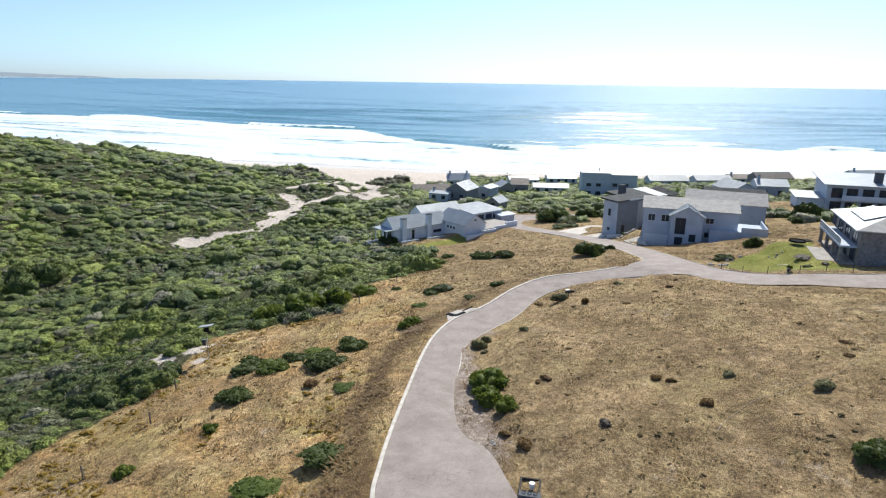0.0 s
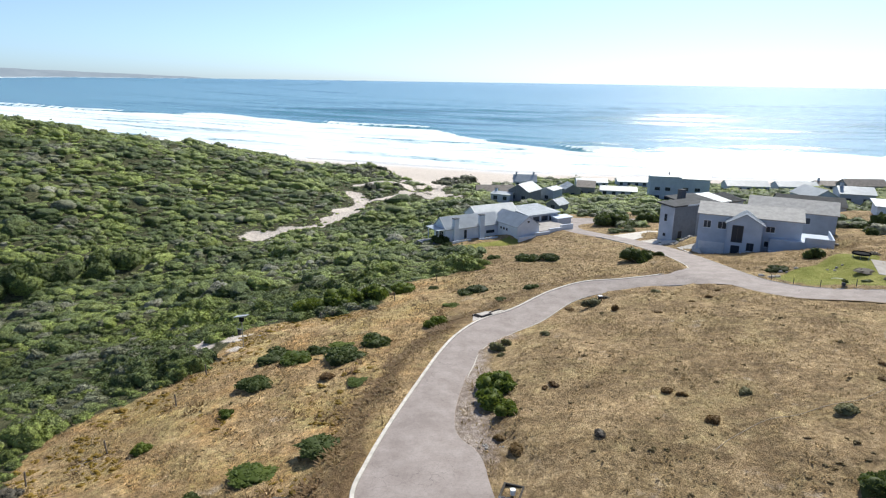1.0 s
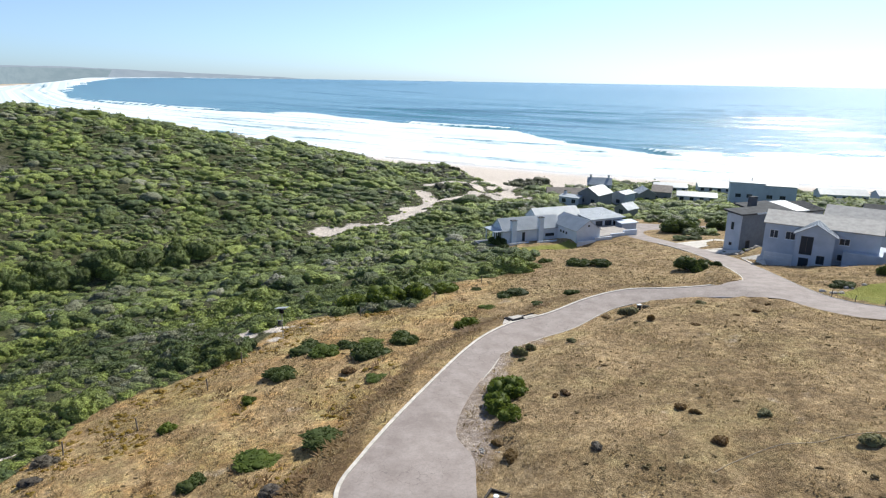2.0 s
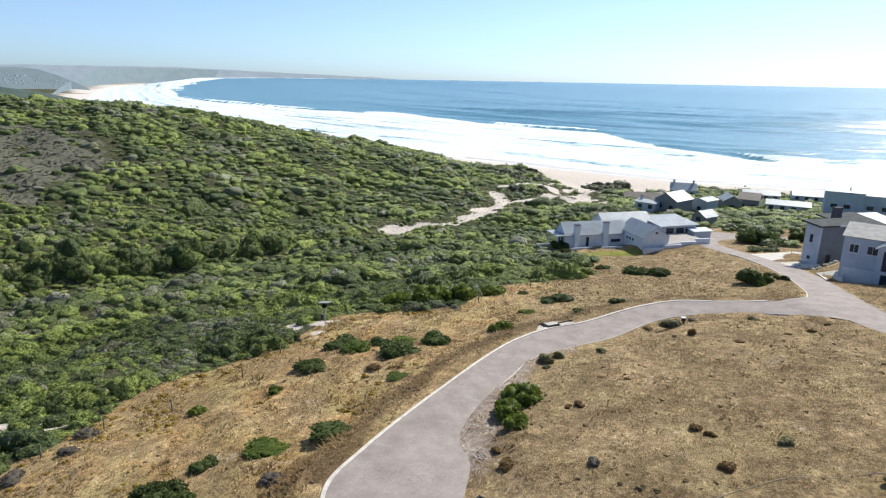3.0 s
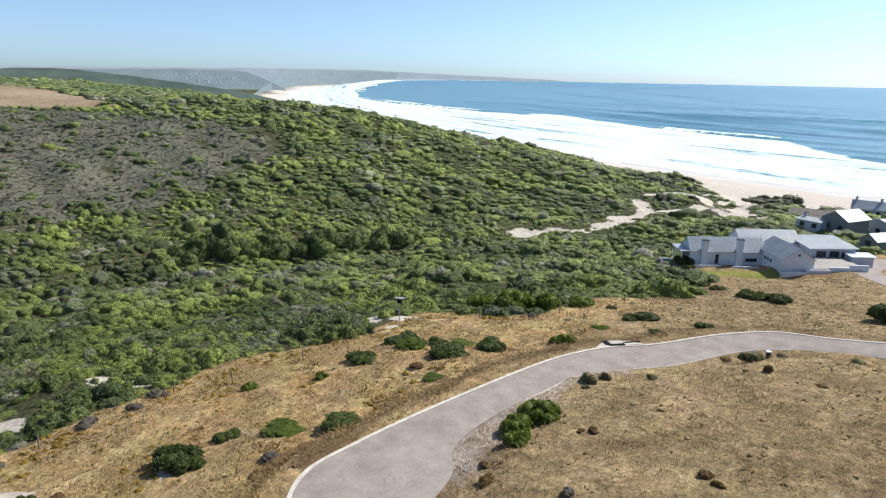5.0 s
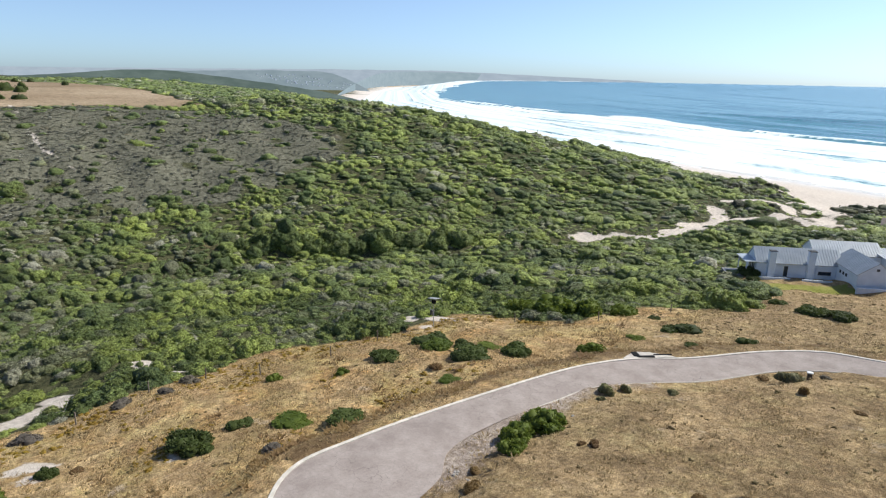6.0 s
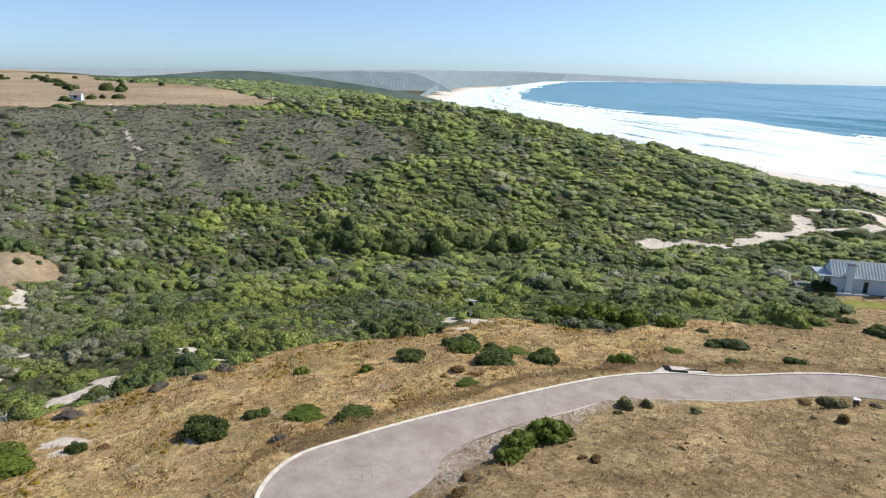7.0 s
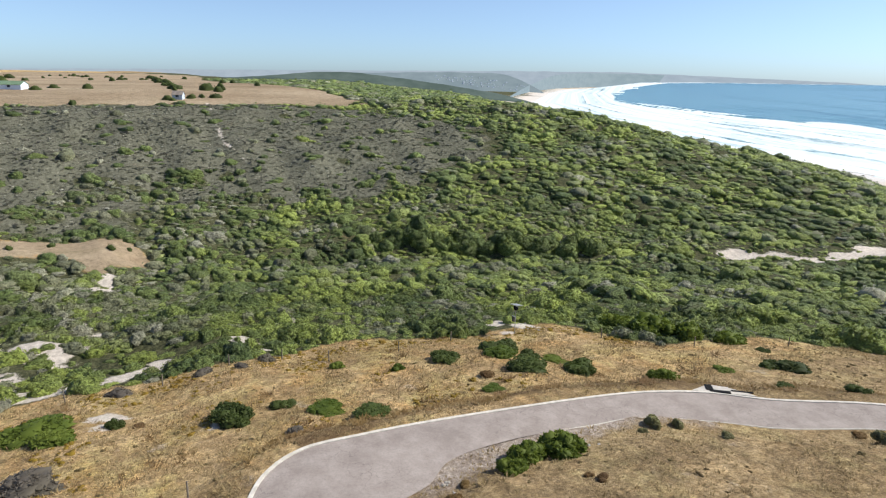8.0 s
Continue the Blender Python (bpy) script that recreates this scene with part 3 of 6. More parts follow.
def covers(x, y):
    """Masks 0..1 of what covers the ground."""
    w = 2.2 * wobble(x, y, 17, 11) + 0.8 * wobble(x, y, 5, 12)
    c = shore(x, y)
    m = {}
    m["field"] = np.clip(0.5 + (inside(x, y, FIELD_RING) + w * 1.5) / 8, 0, 1)
    m["field"] = np.maximum(m["field"], np.clip(0.5 + (inside(x, y, CLEARING) + 0.7 * w) / 3, 0, 1))
    m["heath"] = np.clip(0.5 + (inside(x, y, HEATH_RING) + w * 3) / 14, 0, 1) * (1 - m["field"])
    for hx, hy, hr in HEATH_CLUMPS:
        m["heath"] = m["heath"] * smoothstep(hr * 0.5, hr * 1.1, np.hypot(x - hx, y - hy) + 0.8 * w)
    m["scrub"] = np.clip(0.5 + (inside(x, y, SCRUB_RING) + w * 0.9) / 3, 0, 1) * (1 - m["field"])
    sand = np.zeros(np.shape(x))
    for line, half in ((BEACH_TRACK, 3.0), (BEACH_FORK, 2.4), (DUNE_TRACK, 3.2), (SAND_TRACK, 1.6), (FENCE_SAND, 1.3), (HEATH_PATH, 0.05)):
        sand = np.maximum(sand, np.clip(0.5 + (half + 0.45 * w - away(x, y, line)[0]) / 3.0, 0, 1))
    for sx, sy, sr in ((-27, 277, 4), (-31, 291, 6), (-36, 308, 9), (-41, 328, 13), (-49, 350, 14), (-40, 372, 20)):
        sand = np.maximum(sand, np.clip(0.5 + (sr + 2.4 * w - np.hypot(x - sx, (y - sy) * 0.7)) / 5, 0, 1))
    for sx, sy, sr in ((-81, 199, 6.0), (-76, 203, 4.0), (-63, 222, 5.0), (-61, 233, 5.6), (-59, 243, 4.6), (-43, 276, 4.0), (-32, 79, 1.7), (-31, 74.5, 1.1), (-58.6, 13, 1.6), (-60, 15.5, 1.3), (-57.5, 19, 1.4), (-54, 15, 1.4), (-65, 21, 1.5), (-53, 26.5, 1.6), (-47.3, 29.7, 2.0), (-43.2, 30, 1.8), (-48.5, 11.4, 1.8), (-49, 39.7, 1.2), (-44, 35.7, 1.6), (-44.5, 45, 1.4), (-25.5, 23, 0.4), (-17.4, 31.0, 0.5), (-22.6, 22.2, 0.5), (-57, 15.5, 1.3), (-52, 18, 1.1), (-61, 19, 0.8), (-48, 14, 0.9), (-79, 20, 1.6)):
        sand = np.maximum(sand, np.clip(0.5 + (sr + 0.8 * w - np.hypot(x - sx, y - sy)) / 1.8, 0, 1))
    side = inside(x, y, [(2, 43), (5.2, 41.0), (5.6, 44), (4.6, 49), (3.4, 54), (3.6, 60), (4.2, 66), (7.5, 71), (5, 71.5), (0, 62), (0, 48)])
    for sx, sy, sr in EDGE_SAND:
        sand = np.maximum(sand, np.clip(0.5 + (sr + 0.6 * w - np.hypot(x - sx, (y - sy) * 0.7)) / 1.6, 0, 1))
    m["gravel"] = np.clip(0.45 + (side + 0.4 * w) / 3.0, 0, 1)
    m["sand"] = np.maximum(sand, smoothstep(62, 44, c + 3 * w - 38 * smoothstep(-78, -66, x) * smoothstep(12, 0, x)))
    m["wet"] = smoothstep(42, 14, c)
    m["slope"] = smoothstep(2, -8, x) * smoothstep(130, 100, y)
    d, _ = away(x, y, LANE_MID)
    left = smoothstep(2.0, -1.5, x - np.interp(y, LANE_MID[:, 1], LANE_MID[:, 0]))
    m["verge"] = np.clip(np.exp(-((d - 5.8) / 1.9) ** 2) * (y > 36) * (y < 96) * left + 0.12 * w, 0, 1) * 0.8
    m["lawn"] = np.clip(0.5 + inside(x, y, LAWN_RING) / 1.5, 0, 1)
    m["lawn"] = np.maximum(m["lawn"], np.clip(0.5 + (5 - np.hypot(x - 58, (y - 66) * 1.2)) / 2, 0, 1))
    m["lawn"] = np.maximum(m["lawn"], np.clip(0.5 + (3.0 - np.abs((x + 1) * -0.6 + (y - 151.0) * 0.8)) / 2, 0, 1) * (np.abs((x + 2.5) * 0.8 + (y - 151.5) * 0.6) < 10))
    return m


def lines(*spans):
    out = []
    for a, b, n in spans:
        out += list(np.linspace(a, b, n, endpoint=False))
    return np.array(out)


gx = np.concatenate([-np.geomspace(4900, 420, 46), lines((-390, -70, 110), (-70, 76, 165), (76, 160, 30)), np.geomspace(165, 4900, 34)])
gy = np.concatenate([-np.geomspace(3000, 60, 20), lines((-40, 22, 26), (22, 130, 122), (130, 440, 108)), np.geomspace(445, 4900, 42)])
X, Y = np.meshgrid(gx, gy)
Z = terrain(X, Y)
nx, ny = len(gx), len(gy)
cell = (np.arange(ny - 1)[:, None] * nx + np.arange(nx - 1)[None, :]).ravel()
quads = np.column_stack([cell, cell + 1, cell + nx + 1, cell + nx])
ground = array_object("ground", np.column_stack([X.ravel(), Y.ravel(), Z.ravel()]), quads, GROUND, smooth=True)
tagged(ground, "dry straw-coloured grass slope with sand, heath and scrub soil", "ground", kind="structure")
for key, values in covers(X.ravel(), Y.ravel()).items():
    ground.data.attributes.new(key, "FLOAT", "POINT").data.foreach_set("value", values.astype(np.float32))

# ---- sea ----
ang = np.radians(np.linspace(-75, 75, 300))
rad = np.concatenate([np.arange(300, 760, 4.0), np.arange(760, 1300, 8.0), np.geomspace(1300, 4900, 90)])
A, Rr = np.meshgrid(ang, rad)
SX, SY = 20 + Rr * np.sin(A), Rr * np.cos(A)
off = -shore(SX, SY)
run = 800.0 * A
SURF = np.array([(-3300, 400), (-2400, 320), (-1900, 240), (-1250, 200), (-1000, 240), (-672, 290), (-419, 330), (-222, 310), (-100, 300), (-25, 200), (59, 130), (225, 165), (420, 130), (4800, 160)], float)
reach = np.interp(SX, SURF[:, 0], SURF[:, 1])
crest = np.zeros_like(SX)
for k, dist in enumerate((95, 150, 205, 265, 325, 380, 430, 485, 540, 600, 665, 735, 810, 890, 980, 1080, 1200, 1350, 1520)):
    line = off - dist - 9 * wobble(SX, SY, 260, 20 + k) - 3 * wobble(SX, SY, 90, 40 + k)
    tall = (1.7 if dist < 420 else 3.0) * np.clip(0.6 + 0.6 * wobble(run, off * 0.3, 260, 60 + k), 0.1, 1.3)
    crest += tall * np.where(line > 0, np.exp(-(line / 17) ** 2), np.exp(-(line / (6 if dist < 420 else 8)) ** 2))
# the outermost breakers, standing up along the rim of the white water
for k, (at, high) in enumerate(((1.06, 2.8), (0.80, 1.6), (0.55, 1.3))):
    line = off - reach * at - 10 * wobble(run, 0 * run, 210, 100 + k) - 3 * wobble(run, 0 * run, 60, 110 + k)
    crest += high * np.clip(0.5 + 0.9 * wobble(run, 0 * run, 170, 120 + k), 0, 1.2) * np.where(line > 0, np.exp(-(line / 15) ** 2), np.exp(-(line / 6) ** 2))
SZ = SEA_Z + crest * smoothstep(20, 120, off) + 48.0 * smoothstep(1800, 4900, Rr) ** 1.6 * smoothstep(0, 250, off) - 3.0 * smoothstep(-20, -90, off)
rim = off / reach + 0.05 * wobble(run, off * 0.3, 420, 81) + 0.015 * wobble(run, off, 90, 84)
foam = smoothstep(1.10, 0.96, rim) * (0.65 + 0.10 * wobble(run * 0.4, off * 2.0, 90, 82) + 0.10 * smoothstep(0.75, 1.0, rim) - 0.14 * np.clip(wobble(run * 0.4, off * 1.3, 120, 86) - 0.3, 0, 1))
foam = np.maximum(foam, 0.9 * smoothstep(40, 5, off))
foam = np.maximum(foam, np.clip(crest - 1.4, 0, 1) * smoothstep(1.35, 1.05, rim) * 0.9)
foam = foam * smoothstep(-60, -25, off)
nx, ny = len(ang), len(rad)
cell = (np.arange(ny - 1)[:, None] * nx + np.arange(nx - 1)[None, :]).ravel()
sea = array_object("water", np.column_stack([SX.ravel(), SY.ravel(), SZ.ravel()]), np.column_stack([cell, cell + nx, cell + nx + 1, cell + 1]), SEA, smooth=True)
tagged(sea, "blue sea with long swells and a wide band of white surf", "sea", kind="structure")
sea.data.attributes.new("surf", "FLOAT_VECTOR", "POINT").data.foreach_set("vector", np.column_stack([run.ravel(), off.ravel(), 0 * off.ravel()]).astype(np.float32).ravel())
sea.data.attributes.new("foam", "FLOAT", "POINT").data.foreach_set("value", foam.ravel().astype(np.float32))


# ---- paved lane and street with kerbs ----
def paved(name, strip, across, lift, label):
    verts, faces = [], []
    for row in strip:
        a, b = row[0:2], row[2:4]
        for k in range(across + 1):
            s = k / across
            p = a + (b - a) * s
            verts.append([p[0], p[1], row[4] + (row[5] - row[4]) * s + lift + 0.05 * (1 - (2 * s - 1) ** 2)])
    if strip is LANE:
        # the mouth of the lane follows the fall of the street
        v = np.array(verts)
        deep = inside(v[:, 0], v[:, 1], [(q[0], q[1]) for q in STREET[::2]] + [(q[2], q[3]) for q in STREET[::-2]])
        fall = np.interp(away(v[:, 0], v[:, 1], STREET_MID)[1], np.arange(len(STREET)), STREET[:, 4])
        crown = 0.05 * (1 - (1 - np.clip(deep, 0, 3.2) / 3.2) ** 2)
        k = smoothstep(-4.0, -0.2, deep)
        v[:, 2] = v[:, 2] * (1 - k) + k * (fall + crown + 0.012 - 0.10 * smoothstep(1.2, 2.4, deep))
        verts = v.tolist()
    w = across + 1
    for i in range(len(strip) - 1):
        for k in range(across):
            faces.append((i * w + k, i * w + k + 1, (i + 1) * w + k + 1, (i + 1) * w + k))
    return tagged(mesh_object(name, verts, faces, ROAD, smooth=True), label, "road", kind="structure")


def kerb_line(line, heights, wide=0.26, high=0.07, side=1):
    """A raised concrete kerb along a line, one closed bevelled bar."""
    verts, faces = [], []
    n = len(line)
    for i in range(n):
        d = line[min(i + 1, n - 1)] - line[max(i - 1, 0)]
        d = d / (np.linalg.norm(d) + 1e-9)
        nrm = np.array([-d[1], d[0]]) * side
        for off, z in ((0, -0.2), (0.02, high), (wide - 0.05, high + 0.015), (wide, high - 0.05), (wide + 0.02, -0.2)):
            p = line[i] + nrm * off
            verts.append((p[0], p[1], heights[i] + z))
    for i in range(n - 1):
        for k in range(4):
            f = (i * 5 + k, i * 5 + k + 1, (i + 1) * 5 + k + 1, (i + 1) * 5 + k)
            faces.append(f if side > 0 else f[::-1])
    faces += [(0, 1, 2, 3, 4), tuple(range(n * 5 - 1, n * 5 - 6, -1))]
    return tagged(mesh_object("kerb", verts, faces, KERB), "low pale concrete kerb along the lane", "kerb", kind="structure")


def shoulder(line, heights, side):
    """A low earth bank from the edge of the paving down into the grass."""
    verts, faces, n = [], [], len(line)
    for i in range(n):
        d = line[min(i + 1, n - 1)] - line[max(i - 1, 0)]
        nrm = np.array([-d[1], d[0]]) / (np.linalg.norm(d) + 1e-9) * side
        for off, z in ((-0.15, -0.03), (0.02, -0.016), (0.45 + 0.25 * math.sin(i * 1.7), -0.06), (1.3, -0.35)):
            p = line[i] + nrm * off
            verts.append((p[0], p[1], heights[i] + z))
    for i in range(n - 1):
        for k in range(3):
            f = (i * 4 + k, i * 4 + k + 1, i * 4 + k + 5, i * 4 + k + 4)
            faces.append(f if side > 0 else f[::-1])
    return tagged(mesh_object("road_shoulder", verts, faces, EARTH, smooth=True), "strip of dry earth beside the street", "shoulder", kind="structure")


EARTH = plain("dry_earth", (0.20, 0.145, 0.09), (0.33, 0.25, 0.165), 1.6, 0.95, bump=0.5)
south = [i for i in range(len(STREET)) if STREET[i, 3] < 84.5]
shoulder(STREET[south, 2:4], STREET[south, 5], -1)
lane = paved("road_lane", LANE, 6, 0.0, "worn grey-pink asphalt lane ending in a turning head")
street = paved("road_street", STREET, 6, -0.012, "grey asphalt street running down to the beach houses")
west = LANE[:, 0] < 32.7
kerb_line(LANE[west, 0:2], LANE[west, 4], wide=0.36, side=1)
edge = [i for i in range(len(LANE)) if LANE[i, 3] > 56 and LANE[i, 2] < 31]
kerb_line(LANE[edge, 2:4], LANE[edge, 5], wide=0.14, high=0.015, side=-1)
nose = [i for i in range(len(STREET)) if 95.6 < STREET[i, 3] < 150]
kerb_line(STREET[nose, 2:4], STREET[nose, 5], wide=0.2, high=0.05, side=-1)
top = [i for i in range(len(STREET)) if STREET[i, 1] < 112]
kerb_line(STREET[top, 0:2], STREET[top, 4], wide=0.16, high=0.04, side=1)


# ---- plant building ----
def ball(rings, seg):
    """Unit dome of rings by seg: verts and triangles, open below."""
    v = [(0, 0, 1)]
    for r in range(1, rings + 1):
        a = r / rings * 1.75
        for s in range(seg):
            b = 6.2832 * (s + 0.5 * (r % 2)) / seg
            v.append((math.sin(a) * math.cos(b), math.sin(a) * math.sin(b), math.cos(a)))
    t = [(0, 1 + s, 1 + (s + 1) % seg) for s in range(seg)]
    for r in range(1, rings):
        o, p = 1 + (r - 1) * seg, 1 + r * seg
        for s in range(seg):
            t += [(o + s, p + s, p + (s + 1) % seg), (o + s, p + (s + 1) % seg, o + (s + 1) % seg)]
    return np.array(v, float), np.array(t)


def bush_shape(seed, lobes, rings, seg, leaves, leaf=0.12, rough=0.16, spread=0.75, flat=0.62, girth=(0.32, 0.55)):
    """A bush about 2 m across and 1 m high: knobbly lobes, with small leaf sprigs standing out of them."""
    r = np.random.RandomState(seed)
    bv, bt = ball(rings, seg)
    V, T, n = [], [], 0
    cores = []
    for i in range(lobes):
        a, d = r.uniform(0, 6.28), spread * math.sqrt(r.uniform(0, 1)) if i else 0.0
        size = r.uniform(*girth)
        c = np.array([d * math.cos(a), d * math.sin(a), max(0.0, 0.42 * (1 - d * d) - 0.1 * r.rand())])
        v = bv * (1 + rough * r.normal(size=(len(bv), 1))) * np.array([size, size, size * flat * 1.6]) + c
        V.append(v)
        T.append(bt + n)
        n += len(v)
        cores.append((c, size))
    for _ in range(leaves):
        c, size = cores[r.randint(len(cores))]
        d = r.normal(size=3)
        d[2] = abs(d[2]) * 1.1
        d /= np.linalg.norm(d)
        p = c + d * np.array([size, size, size * flat * 1.6]) * r.uniform(0.9, 1.13)
        u = np.cross(d, r.normal(size=3))
        u /= np.linalg.norm(u) + 1e-9
        w = d * r.uniform(0.3, 1.0) + np.cross(d, u) * r.uniform(-0.6, 0.6)
        s = leaf * r.uniform(0.6, 1.5)
        V.append(np.array([p - u * s, p + u * s, p + w * s * 1.6]))
        T.append(np.array([[n, n + 1, n + 2]]))
        n += 3
    v = np.vstack(V)
    v[:, 2] = np.maximum(v[:, 2], -0.25)
    return v, np.vstack(T)


def crown_shape(seed, rings, seg, heads, leaves, leaf=0.09):
    """A wind-clipped crown about 2 m across and 1 m high: one dome of rounded heads with creases between them, and sprigs."""
    r = np.random.RandomState(seed)
    bv, bt = ball(rings, seg)
    u = r.normal(size=(heads, 3))
    u[:, 2] = np.abs(u[:, 2]) * 1.1
    u /= np.linalg.norm(u, axis=1)[:, None]
    big = r.uniform(0.75, 1.15, heads)

    def swell(d):
        near = np.arccos(np.clip(d @ u.T, -1, 1))
        return 0.70 + 0.36 * (np.exp(-(near / 0.42) ** 2) * big).max(axis=1)

    p, q = r.uniform(0, 6.28, 2)
    side = np.arctan2(bv[:, 1], bv[:, 0])
    plan = 1 + 0.20 * np.sin(2 * side + p) + 0.12 * np.sin(3 * side + q)
    v = bv * (swell(bv) * (1 + 0.05 * r.normal(size=len(bv))))[:, None]
    v[:, :2] *= plan[:, None] * 1.08
    V, T, n = [v], [bt], len(v)
    for _ in range(leaves):
        d = r.normal(size=3)
        d[2] = abs(d[2]) * 1.2 + 0.1
        d /= np.linalg.norm(d)
        a = math.atan2(d[1], d[0])
        c = d * swell(d[None])[0] * r.uniform(0.94, 1.08)
        c[:2] *= 1.08 * (1 + 0.20 * math.sin(2 * a + p) + 0.12 * math.sin(3 * a + q))
        e = np.cross(d, r.normal(size=3))
        e /= np.linalg.norm(e) + 1e-9
        w = d * r.uniform(0.2, 0.8) + np.cross(d, e) * r.uniform(-0.7, 0.7)
        k = leaf * r.uniform(0.6, 1.5)
        V.append(np.array([c - e * k, c + e * k, c + w * k * 1.5]))
        T.append(np.array([[n, n + 1, n + 2]]))
        n += 3
    v = np.vstack(V)
    v[:, 2] = np.maximum(v[:, 2], -0.25)
    return v, np.vstack(T)


def scatter(name, shapes, spots, material, label, category, fresh=None, smooth=True):
    """Many turned and scaled copies of the shapes joined into one sheet of plants. spots: x, y, z, width, height."""
    V, T, tone, green, dead, n = [], [], [], [], [], 0
    r = np.random.RandomState(len(spots))
    px, py = spots[:, 0], spots[:, 1]
    lively = np.clip(0.5 + 0.46 * wobble(px, py * 1.3, 48, 91) + 0.26 * wobble(px, py, 16, 92) + 0.17 * r.normal(size=len(spots)), 0, 1)
    if fresh is not None:
        lively = np.clip(fresh + 0.15 * r.normal(size=len(spots)), 0, 1)
    scant = smoothstep(120, 70, py) * smoothstep(-70, -110, px)
    lively = lively - 0.25 * scant - 0.38 * smoothstep(-8, 12, inside(px, py, HEATH_RING))
    dry = np.clip(0.26 + 0.15 * scant + 0.12 * smoothstep(80, 30, py) + 0.08 * smoothstep(46, 30, py) * smoothstep(-75, -60, px) + 0.22 * wobble(px, py, 62, 93) + 0.24 * wobble(px, py, 19, 94) + 0.22 * r.normal(size=len(spots)), 0, 1)
    which = r.randint(len(shapes), size=len(spots))
    for k, (v, t) in enumerate(shapes):
        s = spots[which == k]
        if not len(s):
            continue
        a = r.uniform(0, 6.28, len(s))
        ca, sa = np.cos(a)[:, None], np.sin(a)[:, None]
        w, h = s[:, 3:4] / 2, s[:, 4:5]
        sq = r.uniform(0.8, 1.25, (len(s), 1))
        x = (v[None, :, 0] * ca - v[None, :, 1] * sa) * w * sq + s[:, 0:1]
        y = (v[None, :, 0] * sa + v[None, :, 1] * ca) * w / sq + s[:, 1:2]
        z = v[None, :, 2] * h + s[:, 2:3]
        V.append(np.stack([x, y, z], -1).reshape(-1, 3))
        T.append((t[None] + (np.arange(len(s)) * len(v))[:, None, None]).reshape(-1, 3) + n)
        tone.append(np.repeat(r.rand(len(s)), len(v)))
        green.append(np.repeat(lively[which == k], len(v)))
        dead.append(np.repeat(dry[which == k], len(v)))
        n += len(s) * len(v)
    ob = array_object(name, np.vstack(V), np.vstack(T), material, smooth=smooth)
    for key, values in (("tone", tone), ("fresh", green), ("dry", dead)):
        ob.data.attributes.new(key, "FLOAT", "POINT").data.foreach_set("value", np.concatenate(values).astype(np.float32))
    return tagged(ob, label, category, kind="stuff")


def spread_points(rng, x0, x1, y0, y1, step, keep):
    """Jittered grid points where keep(x, y) gives True."""
    x, y = np.meshgrid(np.arange(x0, x1, step), np.arange(y0, y1, step))
    x = x.ravel() + rng.uniform(-0.55, 0.55, x.size) * step
    y = y.ravel() + rng.uniform(-0.55, 0.55, y.size) * step
    k = keep(x, y)
    return x[k], y[k]


rng = np.random.RandomState(7)
VIEW = np.array([18.0, 12.0])


def scrub_spots(x0, x1, y0, y1, step, near, far, size, tall, sink=0.12):
    def keep(x, y):
        d = np.hypot(x - VIEW[0], y - VIEW[1])
        ok = (d >= near) & (d < far)
        i = np.where(ok)[0]
        m = covers(x[i], y[i])
        g = (m["scrub"] > 0.5) & ((m["sand"] < 0.3) | (rng.rand(len(i)) < 0.05 + 0.30 * smoothstep(64, 44, y[i])) & (shore(x[i], y[i]) > 130)) & (rng.rand(len(i)) > 0.93 * np.clip(m["heath"] * 1.3, 0, 1)) & (m["field"] < 0.3)
        g &= wobble(x[i], y[i], 9, 31) + 0.8 * wobble(x[i], y[i], 31, 32) > -1.45
        g &= rng.rand(len(i)) > 0.30 * smoothstep(46, 30, y[i]) * smoothstep(-75, -60, x[i])
        for hx, hy, hr in PLANT_FREE:
            g &= np.hypot(x[i] - hx, y[i] - hy) > hr
        ok[i] = g
        return ok

    x, y = spread_points(rng, x0, x1, y0, y1, step, keep)
    lump = np.clip(0.5 + 0.45 * wobble(x, y, 26, 33) + 0.4 * wobble(x, y, 9, 34), 0, 1.3)
    k = np.clip(rng.gamma(3.2, 0.31, len(x)), 0.25, 2.2)
    giant = rng.rand(len(x)) < 0.05 * (lump > 0.5)
    w = size * (0.45 + 0.55 * k) * (0.75 + 0.35 * lump) * np.where(giant, 1.35, 1.0)
    h = tall * (0.35 + 0.45 * k) * (0.25 + 0.95 * lump) * np.where(giant, 1.35, 1.0)
    near_track = np.minimum(away(x, y, BEACH_TRACK)[0], np.minimum(away(x, y, BEACH_FORK)[0], away(x, y, DUNE_TRACK)[0]))
    trim = 0.5 + 0.5 * smoothstep(4, 13, near_track)
    w, h = w * trim, h * trim
    return np.column_stack([x, y, terrain(x, y) - 0.1 - sink * h, w, h * (1 + 0.6 * sink)])


PLANT_FREE = [(-1, 160, 15), (9, 168, 12), (23, 172, 7), (40, 142, 12), (52, 126, 14), (68, 92, 14), (35, 190, 10), (24, 184, 5)]
SHAPES_NEAR = [crown_shape(100 + i, 5, 10, 18, 230, 0.10) for i in range(10)]
SHAPES_MID = [crown_shape(200 + i, 4, 8, 12, 42, 0.12) for i in range(9)]
SHAPES_FAR = [crown_shape(300 + i, 3, 7, 9, 14, 0.16) for i in range(8)]
SHAPES_HEATH = [bush_shape(350 + i, 3, 2, 4, 8, 0.18, 0.28, 0.8, 0.5, (0.25, 0.5)) for i in range(5)]
scatter("coastal_scrub", SHAPES_NEAR, scrub_spots(-130, 30, 2, 150, 1.55, 0, 118, 2.3, 1.25), SCRUB, "dense green coastal scrub of rounded bushes on the dune slope", "scrub")
